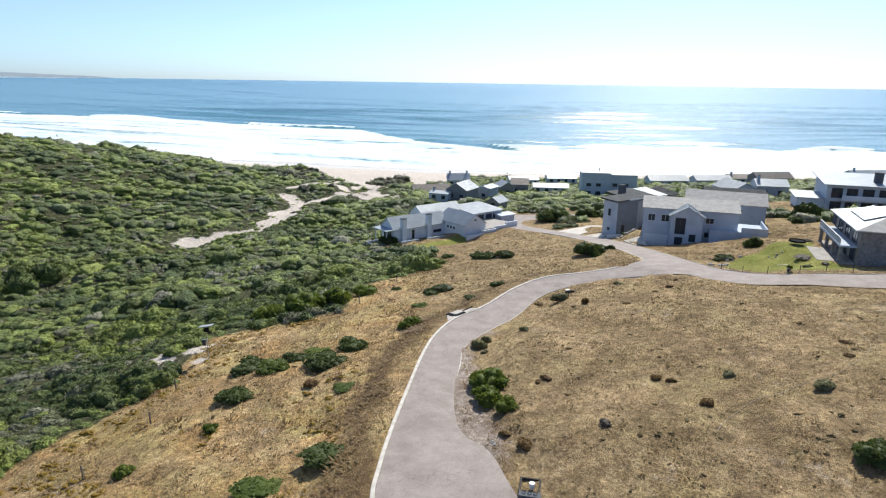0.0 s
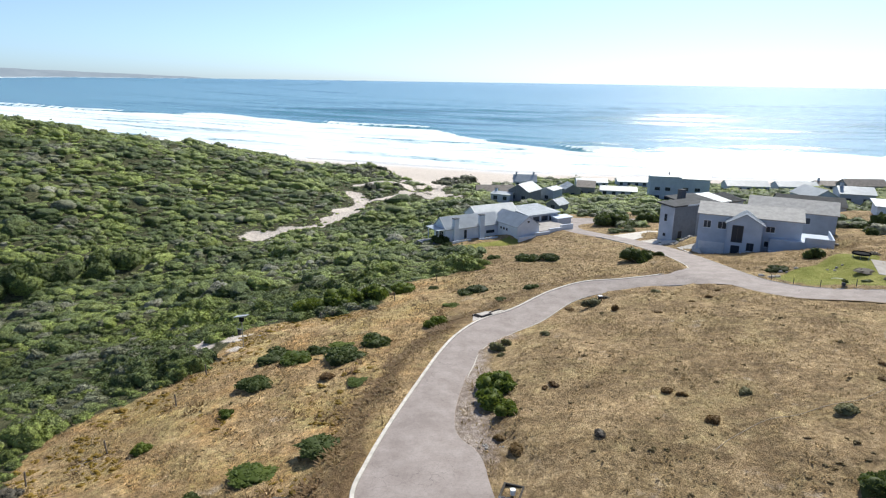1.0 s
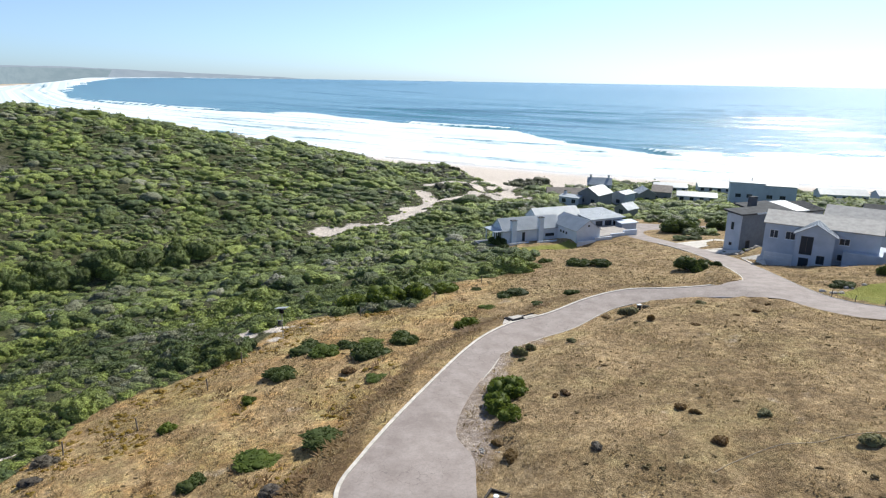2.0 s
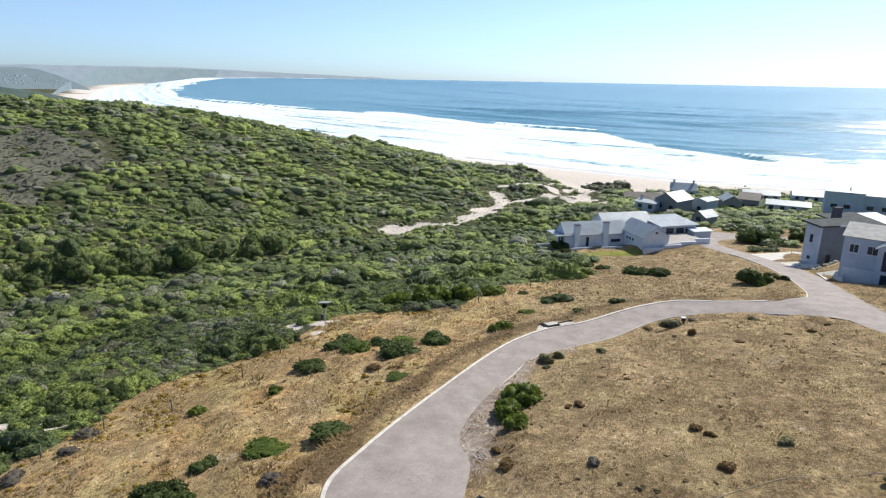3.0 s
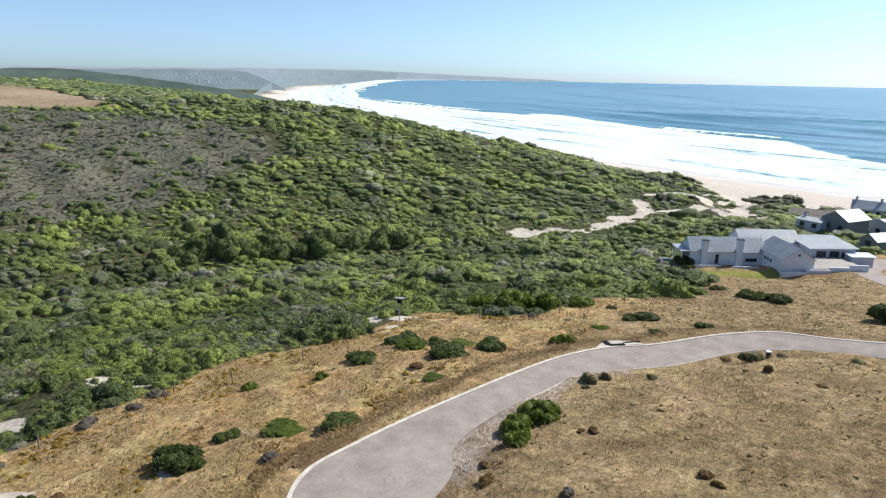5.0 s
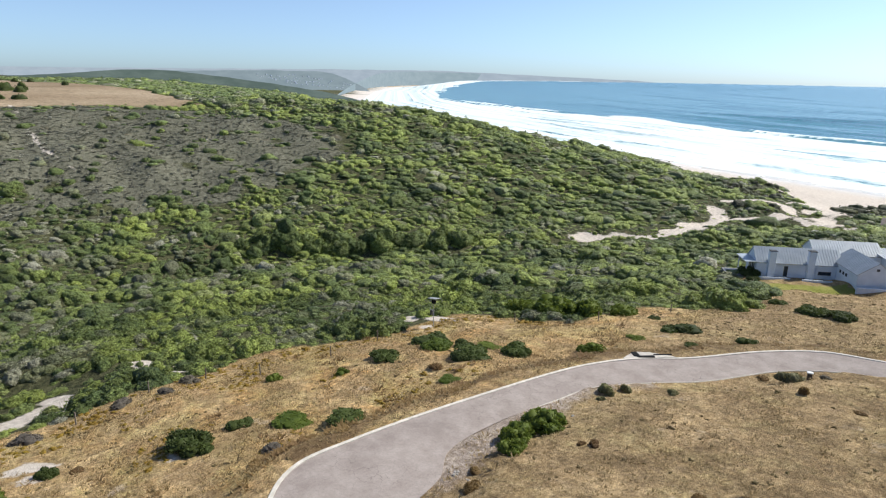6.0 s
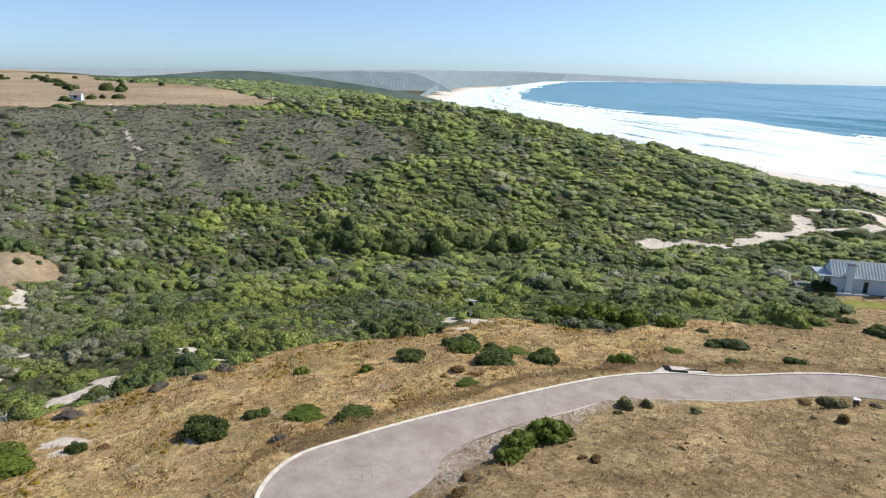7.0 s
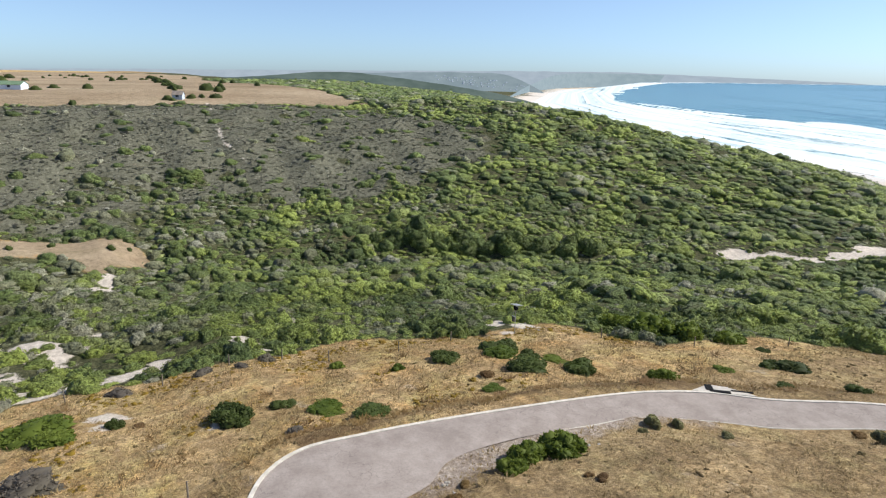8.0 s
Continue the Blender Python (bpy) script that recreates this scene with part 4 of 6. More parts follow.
scatter("coastal_scrub", SHAPES_MID, scrub_spots(-240, 120, -8, 260, 2.1, 118, 225, 3.35, 1.6, 0.2), SCRUB, "dense green scrub filling the hollow below the houses", "scrub")
scatter("coastal_scrub", SHAPES_FAR, scrub_spots(-480, 260, -12, 480, 2.9, 225, 480, 4.9, 2.0, 0.25), SCRUB, "green scrub over the dune ridge above the beach", "scrub")
scatter("coastal_scrub", SHAPES_FAR, scrub_spots(-1300, 500, -20, 1000, 9.0, 480, 1400, 13.0, 3.2, 0.3), SCRUB, "distant dark green scrub along the coast", "scrub", fresh=0.22)


def grove_spots(step):
    """Taller trees along the far side of the gully."""
    def keep(x, y):
        d, i = away(x, y, GULLY)
        beyond = away(x + 6, y - 3, GULLY)[0] < d
        return beyond & (d > 1.5) & (d < 10 + 3 * wobble(x, y, 14, 37)) & (y > 97) & (y < 156) & (rng.rand(len(x)) < 0.8)

    x, y = spread_points(rng, -150, -80, 90, 165, step, keep)
    k = rng.gamma(5, 0.2, len(x))
    return np.column_stack([x, y, terrain(x, y) - 0.3, 3.6 + 1.6 * k, 2.2 + 1.3 * k])


scatter("gully_trees", SHAPES_NEAR, grove_spots(3.2), SCRUB, "tall dark green thicket along the gully", "scrub", fresh=0.12)


def heath_spots(step, x0, x1, y0, y1):
    def keep(x, y):
        m = covers(x, y)
        return (m["heath"] > 0.4) & (m["field"] < 0.4) & (rng.rand(len(x)) < 0.9)

    x, y = spread_points(rng, x0, x1, y0, y1, step, keep)
    k = rng.gamma(3, 0.33, len(x))
    return np.column_stack([x, y, terrain(x, y) - 0.05, 0.8 + 0.8 * k, 0.16 + 0.26 * k])


scatter("heath", SHAPES_HEATH, heath_spots(1.6, -308, -145, -14, 185), HEATH, "low grey-brown heath on the inland hillside", "heath", smooth=False)


def tuft_shape(seed, blades):
    r = np.random.RandomState(seed)
    v, t = [], []
    for i in range(blades):
        a, lean = r.uniform(0, 6.28), r.uniform(0.2, 0.9)
        b = np.array([math.cos(a), math.sin(a), 0]) * r.uniform(0.1, 0.6)
        s = np.array([-math.sin(a), math.cos(a), 0]) * 0.11
        tip = b + np.array([math.cos(a) * lean, math.sin(a) * lean, r.uniform(0.6, 1.1)])
        v += [b - s, b + s, tip]
        t.append((3 * i, 3 * i + 1, 3 * i + 2))
    return np.array(v), np.array(t)


def tuft_spots(step, x0, x1, y0, y1, share, seed):
    def keep(x, y):
        m = covers(x, y)
        d1, d2 = away(x, y, LANE_MID)[0], away(x, y, STREET_MID)[0]
        i = away(x, y, LANE_MID)[1]
        half = np.interp(i, np.arange(len(LANE)), np.hypot(LANE[:, 0] - LANE[:, 2], LANE[:, 1] - LANE[:, 3])) / 2
        p = share * (0.6 + 0.6 * wobble(x, y, 9, seed) + 0.4 * wobble(x, y, 3, seed + 1)) * np.where((x > 3) & (y < 92), 0.6, 1.0)
        return (m["scrub"] < 0.5) & (m["field"] < 0.5) & (m["sand"] < 0.5) & (m["lawn"] < 0.5) & (d1 > half + 0.35) & (d2 > 3.6) & (rng.rand(len(x)) < p)

    x, y = spread_points(rng, x0, x1, y0, y1, step, keep)
    k = rng.gamma(4, 0.25, len(x))
    return np.column_stack([x, y, terrain(x, y) - 0.02, 0.30 + 0.36 * k, (0.07 + 0.11 * k) * np.where(x > 3, 0.8, 1.0)])


TUFTS = [tuft_shape(400 + i, 8) for i in range(6)]
scatter("dry_grass", TUFTS, tuft_spots(0.40, -45, 75, 12, 125, 0.8, 51), STRAW, "tufts of dry straw-coloured grass on the slope", "grass")
scatter("dry_grass", TUFTS, tuft_spots(0.6, -16, 40, 125, 160, 0.8, 53), STRAW, "dry grass tufts on the bank before the houses", "grass")


# ---- houses ----
WHITE = plain("white_plaster", (0.60, 0.66, 0.74), (0.68, 0.74, 0.82), 0.6, 0.85, bump=0.1)
GREY_WALL = plain("grey_plaster", (0.33, 0.37, 0.43), (0.41, 0.455, 0.52), 0.6, 0.85, bump=0.1)
PALE_WALL = plain("pale_grey_plaster", (0.43, 0.48, 0.55), (0.51, 0.56, 0.64), 0.6, 0.85, bump=0.1)
TIMBER = plain("weathered_timber", (0.185, 0.19, 0.20), (0.275, 0.28, 0.29), 1.5, 0.85, bump=0.4, stretch=(6, 6, 0.6))
STONE = plain("brown_stone", (0.19, 0.175, 0.17), (0.31, 0.29, 0.28), 2.2, 0.9, bump=0.6, dist=0.05)
DARK_STONE = plain("dark_slate_cladding", (0.085, 0.09, 0.10), (0.115, 0.12, 0.13), 2.0, 0.85, bump=0.3)
SLATE = plain("blue_grey_cladding", (0.16, 0.185, 0.225), (0.20, 0.23, 0.27), 1.2, 0.85, bump=0.15)
BLUE_ROOF = plain("blue_grey_sheet_metal", (0.31, 0.35, 0.39), (0.39, 0.43, 0.47), 0.5, 0.42, 0.0, spec=0.5)
PALE_ROOF = plain("pale_sheet_metal", (0.34, 0.37, 0.40), (0.43, 0.46, 0.49), 0.5, 0.50, 0.0, spec=0.4)
TILE_ROOF = plain("grey_fibre_tiles", (0.34, 0.32, 0.30), (0.46, 0.44, 0.41), 1.1, 0.8, bump=0.4, dist=0.03)
BROWN_ROOF = plain("brown_roof_sheet", (0.20, 0.165, 0.14), (0.30, 0.255, 0.22), 0.8, 0.7)
DARK_ROOF = plain("dark_grey_roof", (0.045, 0.048, 0.052), (0.08, 0.083, 0.088), 0.8, 0.85, spec=0.12)
FRAME = plain("white_window_frame", (0.62, 0.62, 0.62), (0.72, 0.72, 0.72), 2, 0.5)
DARK_FRAME = plain("dark_window_frame", (0.05, 0.05, 0.055), (0.09, 0.09, 0.095), 2, 0.5)
DOOR_WHITE = plain("white_garage_door", (0.62, 0.63, 0.65), (0.70, 0.71, 0.73), 1.5, 0.55)
STEEL = plain("galvanised_steel", (0.42, 0.43, 0.44), (0.52, 0.53, 0.54), 3, 0.45, 0.6)
PANEL = plain("solar_cells", (0.33, 0.335, 0.34), (0.40, 0.405, 0.41), 2, 0.35, 0.1, spec=0.6)
PAVING = plain("pale_paving", (0.30, 0.27, 0.25), (0.40, 0.365, 0.34), 0.8, 0.85, bump=0.2)
GLASS = Nodes("window_glass", 0.12, 0.0, 0.3).color((0.030, 0.042, 0.058)).m


def box_bm(bm, x0, x1, y0, y1, z0, z1, bevel=0.0):
    r = bmesh.ops.create_cube(bm, size=1, matrix=Matrix.Translation(((x0 + x1) / 2, (y0 + y1) / 2, (z0 + z1) / 2)) @ Matrix.Diagonal((abs(x1 - x0), abs(y1 - y0), abs(z1 - z0), 1)))
    if bevel:
        bmesh.ops.bevel(bm, geom=list({e for v in r["verts"] for e in v.link_edges}), offset=bevel, segments=1, affect="EDGES")


def box(name, parent, x0, x1, y0, y1, z0, z1, mat, bevel=0.03, label=""):
    bm = bmesh.new()
    box_bm(bm, x0, x1, y0, y1, z0, z1, bevel)
    return part(name, bm, mat, parent, label)


def prism(name, parent, outline, d0, d1, axis, mat, label=""):
    """Extrude an outline (s, z) from d0 to d1; the outline lies across the axis."""
    bm = bmesh.new()
    at = (lambda s, z, d: (d, s, z)) if axis == "x" else (lambda s, z, d: (s, d, z))
    a = [bm.verts.new(at(s, z, d0)) for s, z in outline]
    b = [bm.verts.new(at(s, z, d1)) for s, z in outline]
    n = len(outline)
    bm.faces.new(a)
    bm.faces.new(b[::-1])
    for i in range(n):
        bm.faces.new((a[i], b[i], b[(i + 1) % n], a[(i + 1) % n]))
    bmesh.ops.recalc_face_normals(bm, faces=bm.faces)
    return part(name, bm, mat, parent, label)


def slab(name, parent, corners, thick, mat, ribs=0.0, label=""):
    """A roof sheet from four corners (eave a, eave b, ridge b, ridge a), with standing seams every ribs metres."""
    bm = bmesh.new()
    p = [Vector(c) for c in corners]
    up = (p[1] - p[0]).cross(p[3] - p[0]).normalized()
    up = up if up.z > 0 else -up

    def bar(q, h0, h1):
        lo, hi = [bm.verts.new(v + up * h0) for v in q], [bm.verts.new(v + up * h1) for v in q]
        bm.faces.new(lo[::-1])
        bm.faces.new(hi)
        for i in range(4):
            bm.faces.new((lo[i], lo[(i + 1) % 4], hi[(i + 1) % 4], hi[i]))

    if not ribs:
        bar(p, -thick, 0)
    else:
        n = max(2, int((p[1] - p[0]).length / ribs))
        w = 0.035 / (p[1] - p[0]).length
        cut = [(0.0, 0.0)]
        for i in range(1, n):
            cut += [(i / n - w, 0.0), (i / n - w, 0.05), (i / n + w, 0.05), (i / n + w, 0.0)]
        cut.append((1.0, 0.0))
        lo = [bm.verts.new(p[0].lerp(p[1], k) + up * z) for k, z in cut]
        hi = [bm.verts.new(p[3].lerp(p[2], k) + up * z) for k, z in cut]
        under = [bm.verts.new(v - up * thick) for v in p]
        for i in range(len(cut) - 1):
            bm.faces.new((lo[i], lo[i + 1], hi[i + 1], hi[i]))
        bm.faces.new(under[::-1])
        bm.faces.new([under[0], under[1]] + lo[::-1])
        bm.faces.new([under[2], under[3]] + hi)
        bm.faces.new((under[0], lo[0], hi[0], under[3]))
        bm.faces.new((under[1], under[2], hi[-1], lo[-1]))
    bmesh.ops.recalc_face_normals(bm, faces=bm.faces)
    return part(name, bm, mat, parent, label)


def gable(parent, x0, x1, y0, y1, z0, eave, rise, axis, wall, roof, over=0.35, ribs=0.6, end_over=0.3):
    """A gabled block: one wall mesh with its gables and two roof sheets."""
    a0, a1 = (y0, y1) if axis == "x" else (x0, x1)
    d0, d1 = (x0, x1) if axis == "x" else (y0, y1)
    mid = (a0 + a1) / 2
    prism("wall", parent, [(a0, z0), (a1, z0), (a1, eave), (mid, eave + rise), (a0, eave)], d0, d1, axis, wall)
    slope = rise / (mid - a0)
    at = (lambda s, d, z: (d, s, z)) if axis == "x" else (lambda s, d, z: (s, d, z))
    for edge in (a0 - over, a1 + over):
        z = eave - over * slope + 0.17
        slab("roof", parent, [at(edge, d0 - end_over, z), at(edge, d1 + end_over, z), at(mid, d1 + end_over, eave + rise + 0.17), at(mid, d0 - end_over, eave + rise + 0.17)], 0.15, roof, ribs)


def opening(parent, face, s, z, at, w, h, trim=None, name="window", bars=1):
    """A framed pane or door on a wall. face: x-, x+, y-, y+; s along it, z its sill, at the wall's plane."""
    trim = trim or FRAME
    sign = -1 if face[1] == "-" else 1
    flat = face[0] == "y"

    def bx(bm, s0, s1, d0, d1, z0, z1):
        d0, d1 = sorted((at + sign * d0, at + sign * d1))
        if flat:
            box_bm(bm, s0, s1, d0, d1, z0, z1)
        else:
            box_bm(bm, d0, d1, s0, s1, z0, z1)

    t = 0.09
    bm = bmesh.new()
    bx(bm, s, s + w, -0.06, 0.07, z, z + t)
    bx(bm, s, s + w, -0.06, 0.07, z + h - t, z + h)
    bx(bm, s, s + t, -0.06, 0.07, z + t, z + h - t)
    bx(bm, s + w - t, s + w, -0.06, 0.07, z + t, z + h - t)
    for i in range(1, bars + 1):
        c = s + w * i / (bars + 1)
        bx(bm, c - 0.03, c + 0.03, -0.05, 0.06, z + t, z + h - t)
    win = part(name, bm, trim, parent)
    bm = bmesh.new()
    bx(bm, s + t, s + w - t, -0.04, 0.02, z + t, z + h - t)
    part("pane", bm, GLASS, win)
    if name == "window":
        bm = bmesh.new()
        bx(bm, s - 0.05, s + w + 0.05, -0.02, 0.14, z - 0.07, z - 0.002)
        part("window_sill", bm, WHITE, win)
    return win


def garage_door(parent, face, s, z, at, w, h, n=4):
    sign = -1 if face[1] == "-" else 1
    bm = bmesh.new()
    for i in range(n):
        d0, d1 = sorted((at - sign * 0.03, at + sign * 0.05))
        a, b = z + h * i / n + 0.015, z + h * (i + 1) / n - 0.015
        if face[0] == "y":
            box_bm(bm, s, s + w, d0, d1, a, b, 0.012)
        else:
            box_bm(bm, d0, d1, s, s + w, a, b, 0.012)
    return part("garage_door", bm, DOOR_WHITE, parent, "white sectional garage door")


def chimney(parent, x, y, z0, z1, w, d, mat, cap=None):
    c = box("chimney", parent, x - w / 2, x + w / 2, y - d / 2, y + d / 2, z0, z1, mat)
    box("chimney_cap", c, x - w / 2 - 0.08, x + w / 2 + 0.08, y - d / 2 - 0.08, y + d / 2 + 0.08, z1 + 0.002, z1 + 0.16, cap or DARK_ROOF)
    return c


def house(x, y, z, turn, label):
    h = new("house")
    h.matrix_world = pose(x, y, z, 0, 0, turn)
    return tagged(h, label, "house", "houses of the beach village")


def gable_vents(parent, x, y, z):
    box("vent", parent, x - 0.3, x + 0.3, y - 0.04, y + 0.04, z, z + 0.5, DARK_FRAME, 0.01)


# white house with the long gabled wing
h = house(-12.1, 154.4, -12.6, 36.9, "white plastered house with blue-grey standing seam roofs and two chimneys")
gable(h, 0, 17.0, 0, 5.6, -1.2, 3.2, 2.4, "x", WHITE, BLUE_ROOF, 0.5, 0.55, 0.2)
chimney(h, 2.9, -0.35, -1.2, 5.6, 1.35, 1.1, WHITE)
chimney(h, 10.8, -0.35, -1.2, 5.9, 1.35, 1.1, WHITE)
opening(h, "y-", 5.7, 0.0, 0.0, 0.8, 2.3, DARK_FRAME, "door", 0)
opening(h, "y-", 12.6, 0.7, 0.0, 2.6, 0.8, DARK_FRAME, bars=2)
for s in (0.7, 2.7):
    opening(h, "x-", s, 0.1, 0.0, 1.9, 2.3, FRAME, "door", 1)
box("terrace", h, -2.6, 17.2, -2.6, -0.02, -1.6, -0.25, WHITE, 0.04)
box("terrace_wall", h, -0.4, 6.2, -2.75, -2.55, -0.3, 0.45, WHITE, 0.03)
box("terrace_wall", h, 8.6, 14.6, -2.75, -2.55, -0.3, 0.3, WHITE, 0.03)
deck = box("deck", h, -5.6, -0.1, -0.6, 5.0, -0.45, -0.15, TIMBER, 0.02, "weathered timber deck")
for px in (-5.4, -2.8):
    for py in (-0.4, 4.8):
        box("deck_post", deck, px - 0.07, px + 0.07, py - 0.07, py + 0.07, -2.6, -0.46, TIMBER, 0.01)
for py in (0.2, 5.4):
    box("porch_post", h, -2.0, -1.8, py - 0.1, py + 0.1, -0.2, 3.0, WHITE, 0.01)
slab("porch_roof", h, [(-2.4, -0.5, 3.0), (0.1, -0.5, 3.15), (0.1, 6.0, 3.15), (-2.4, 6.0, 3.0)], 0.12, BLUE_ROOF)
# cross wing
gable(h, 16.2, 23.2, -8.8, 2.8, -0.8, 3.8, 2.35, "y", WHITE, BLUE_ROOF, 0.35, 0.55, 0.15)
for k in range(3):
    opening(h, "x-", -4.6 + 1.3 * k, 2.0, 16.2, 0.65, 0.65, DARK_FRAME, bars=0)
opening(h, "x+", -6.5, 1.6, 23.2, 2.2, 1.9, FRAME)
gable_vents(h, 19.7, -8.8, 4.6)
# long rear block with a flat white roof beside it
gable(h, 14.5, 28.5, 7.6, 14.0, -1.5, 3.6, 2.2, "x", WHITE, BLUE_ROOF, 0.4, 0.55, 0.2)
box("wall", h, 28.6, 38.4, 2.0, 12.0, -2.0, 3.6, PALE_WALL)
slab("roof", h, [(27.6, 1.4, 3.75), (39.0, 1.4, 3.9), (39.0, 12.6, 4.5), (27.6, 12.6, 4.35)], 0.18, PALE_ROOF, 0.7)
for s in (29.6, 32.6, 35.4):
    opening(h, "y-", s, 0.9, 2.0, 2.2, 2.2, DARK_FRAME, "door", 1)
box("wall", h, 36.0, 41.0, -1.0, 1.9, -2.0, 2.6, PALE_WALL)
slab("roof", h, [(35.6, -1.4, 2.75), (41.4, -1.4, 2.75), (41.4, 1.95, 3.0), (35.6, 1.95, 3.0)], 0.16, WHITE, 0.0)
box("terrace", h, 23.3, 35.4, -8.0, 1.9, -1.8, 1.75, PAVING, 0.03, "pale paved terrace")
for k, (a, b, top) in enumerate(((15.6, 21.0, 1.5), (21.2, 26.4, 1.9), (26.6, 31.0, 2.3), (31.2, 35.4, 2.7))):
    box("retaining_wall", h, a, b, -10.4 + 0.75 * k, -10.0 + 0.75 * k, -1.8, top, WHITE, 0.03)

# two-storey house with the projecting gable and garage
h = house(40.6, 123.1, -4.6, -18.2, "two-storey pale grey house with a tiled roof and white garage door")
gable(h, 0, 17.5, 0, 9.0, -1.0, 7.9, 1.5, "x", PALE_WALL, TILE_ROOF, 0.4, 0.0, 0.3)
gable(h, 5.2, 11.0, -3.0, 1.0, -1.0, 7.2, 1.7, "y", PALE_WALL, PALE_ROOF, 0.45, 0.6, 0.35)
garage_door(h, "y-", 0.4, -0.38, 0.0, 4.6, 2.95)
opening(h, "y-", 0.9, 5.2, 0.0, 1.4, 1.5, FRAME)
opening(h, "y-", 3.4, 5.2, 0.0, 1.6, 1.5, FRAME)
opening(h, "y-", 6.0, 3.6, -3.0, 1.9, 3.2, DARK_FRAME, "door", 1)
opening(h, "y-", 6.1, 0.9, -3.0, 1.5, 2.1, DARK_FRAME, "door", 0)
opening(h, "y-", 8.7, 2.2, -3.0, 1.2, 1.5, DARK_FRAME)
opening(h, "y-", 11.6, 5.4, 0.0, 1.6, 1.2, FRAME)
opening(h, "y-", 11.6, 2.6, 0.0, 1.6, 1.2, FRAME)
box("wall", h, 12.4, 22.6, -1.6, 6.5, -1.0, 4.6, PALE_WALL, 0.03)
for x0, x1, y0, y1 in ((18.0, 22.6, -1.62, -1.38), (22.36, 22.62, -1.36, 6.4)):
    box("parapet", h, x0, x1, y0, y1, 4.602, 5.5, PALE_WALL, 0.02)
box("garden_wall", h, 3.4, 7.2, -4.1, -3.85, -0.4, 1.2, WHITE, 0.03)
box("garden_wall", h, 7.4, 12.6, -4.0, -3.75, 0.2, 1.9, WHITE, 0.03)
box("garden_wall", h, 12.4, 16.0, -2.0, -1.76, 0.6, 2.5, WHITE, 0.03)

# neighbour behind it
h = house(68.6, 129.6, -2.0, 158.0, "long grey single-ridge house with a pale tiled roof")
gable(h, 0, 16.0, -8.5, 0, -1.0, 4.4, 1.9, "x", GREY_WALL, TILE_ROOF, 0.35, 0.0, 0.3)
opening(h, "y+", 10.6, 2.2, 0.0, 1.4, 1.4, DARK_FRAME)
opening(h, "y+", 4.6, 2.2, 0.0, 1.4, 1.2, DARK_FRAME)
opening(h, "x-", -5.0, 1.6, 0.0, 1.6, 1.6, FRAME)

# tall dark-roofed house by the driveway
h = house(39.7, 138.9, -6.7, 36.0, "tall grey house with slate cladding and a dark flat roof")
box("wall", h, 0, 7.6, 0.02, 3.4, -1.0, 8.0, SLATE)
box("wall", h, -0.3, 0.0, -0.25, 3.5, -1.0, 7.95, PALE_WALL)
slab("roof", h, [(-0.9, -0.7, 8.3), (8.2, -0.7, 8.3), (8.2, 4.2, 8.6), (-0.9, 4.2, 8.6)], 0.3, DARK_ROOF)
box("wall", h, 7.62, 16.0, 1.6, 9.0, -1.0, 7.4, GREY_WALL)
slab("roof", h, [(7.4, 1.0, 7.5), (17.0, 1.0, 7.5), (17.0, 9.6, 8.4), (7.4, 9.6, 8.4)], 0.28, DARK_ROOF)
chimney(h, 9.0, 6.0, 7.6, 10.2, 1.5, 1.2, DARK_STONE)
box("fascia", h, 3.4, 8.2, -0.76, -0.71, 8.0, 8.32, WHITE, 0.01)
opening(h, "x-", 1.4, 1.2, -0.3, 0.7, 0.7, DARK_FRAME, bars=0)
opening(h, "x-", 1.4, 4.6, -0.3, 0.7, 1.6, DARK_FRAME, bars=0)
opening(h, "y-", 2.0, 0.2, 0.02, 1.1, 2.2, DARK_FRAME, "door", 0)
for k in range(2):
    box("wall", h, 16.1 + 6.2 * k, 22.2 + 6.2 * k, 3.0 + 0.7 * k, 9.0, -1.0, 7.0 - 0.4 * k, GREY_WALL)
    slab("roof", h, [(15.8 + 6.2 * k, 2.5 + 0.7 * k, 7.15 - 0.4 * k), (22.5 + 6.2 * k, 2.5 + 0.7 * k, 7.15 - 0.4 * k), (22.5 + 6.2 * k, 9.4, 8.2 - 0.4 * k), (15.8 + 6.2 * k, 9.4, 8.2 - 0.4 * k)], 0.2, (BLUE_ROOF, DARK_ROOF)[k], 0.6)

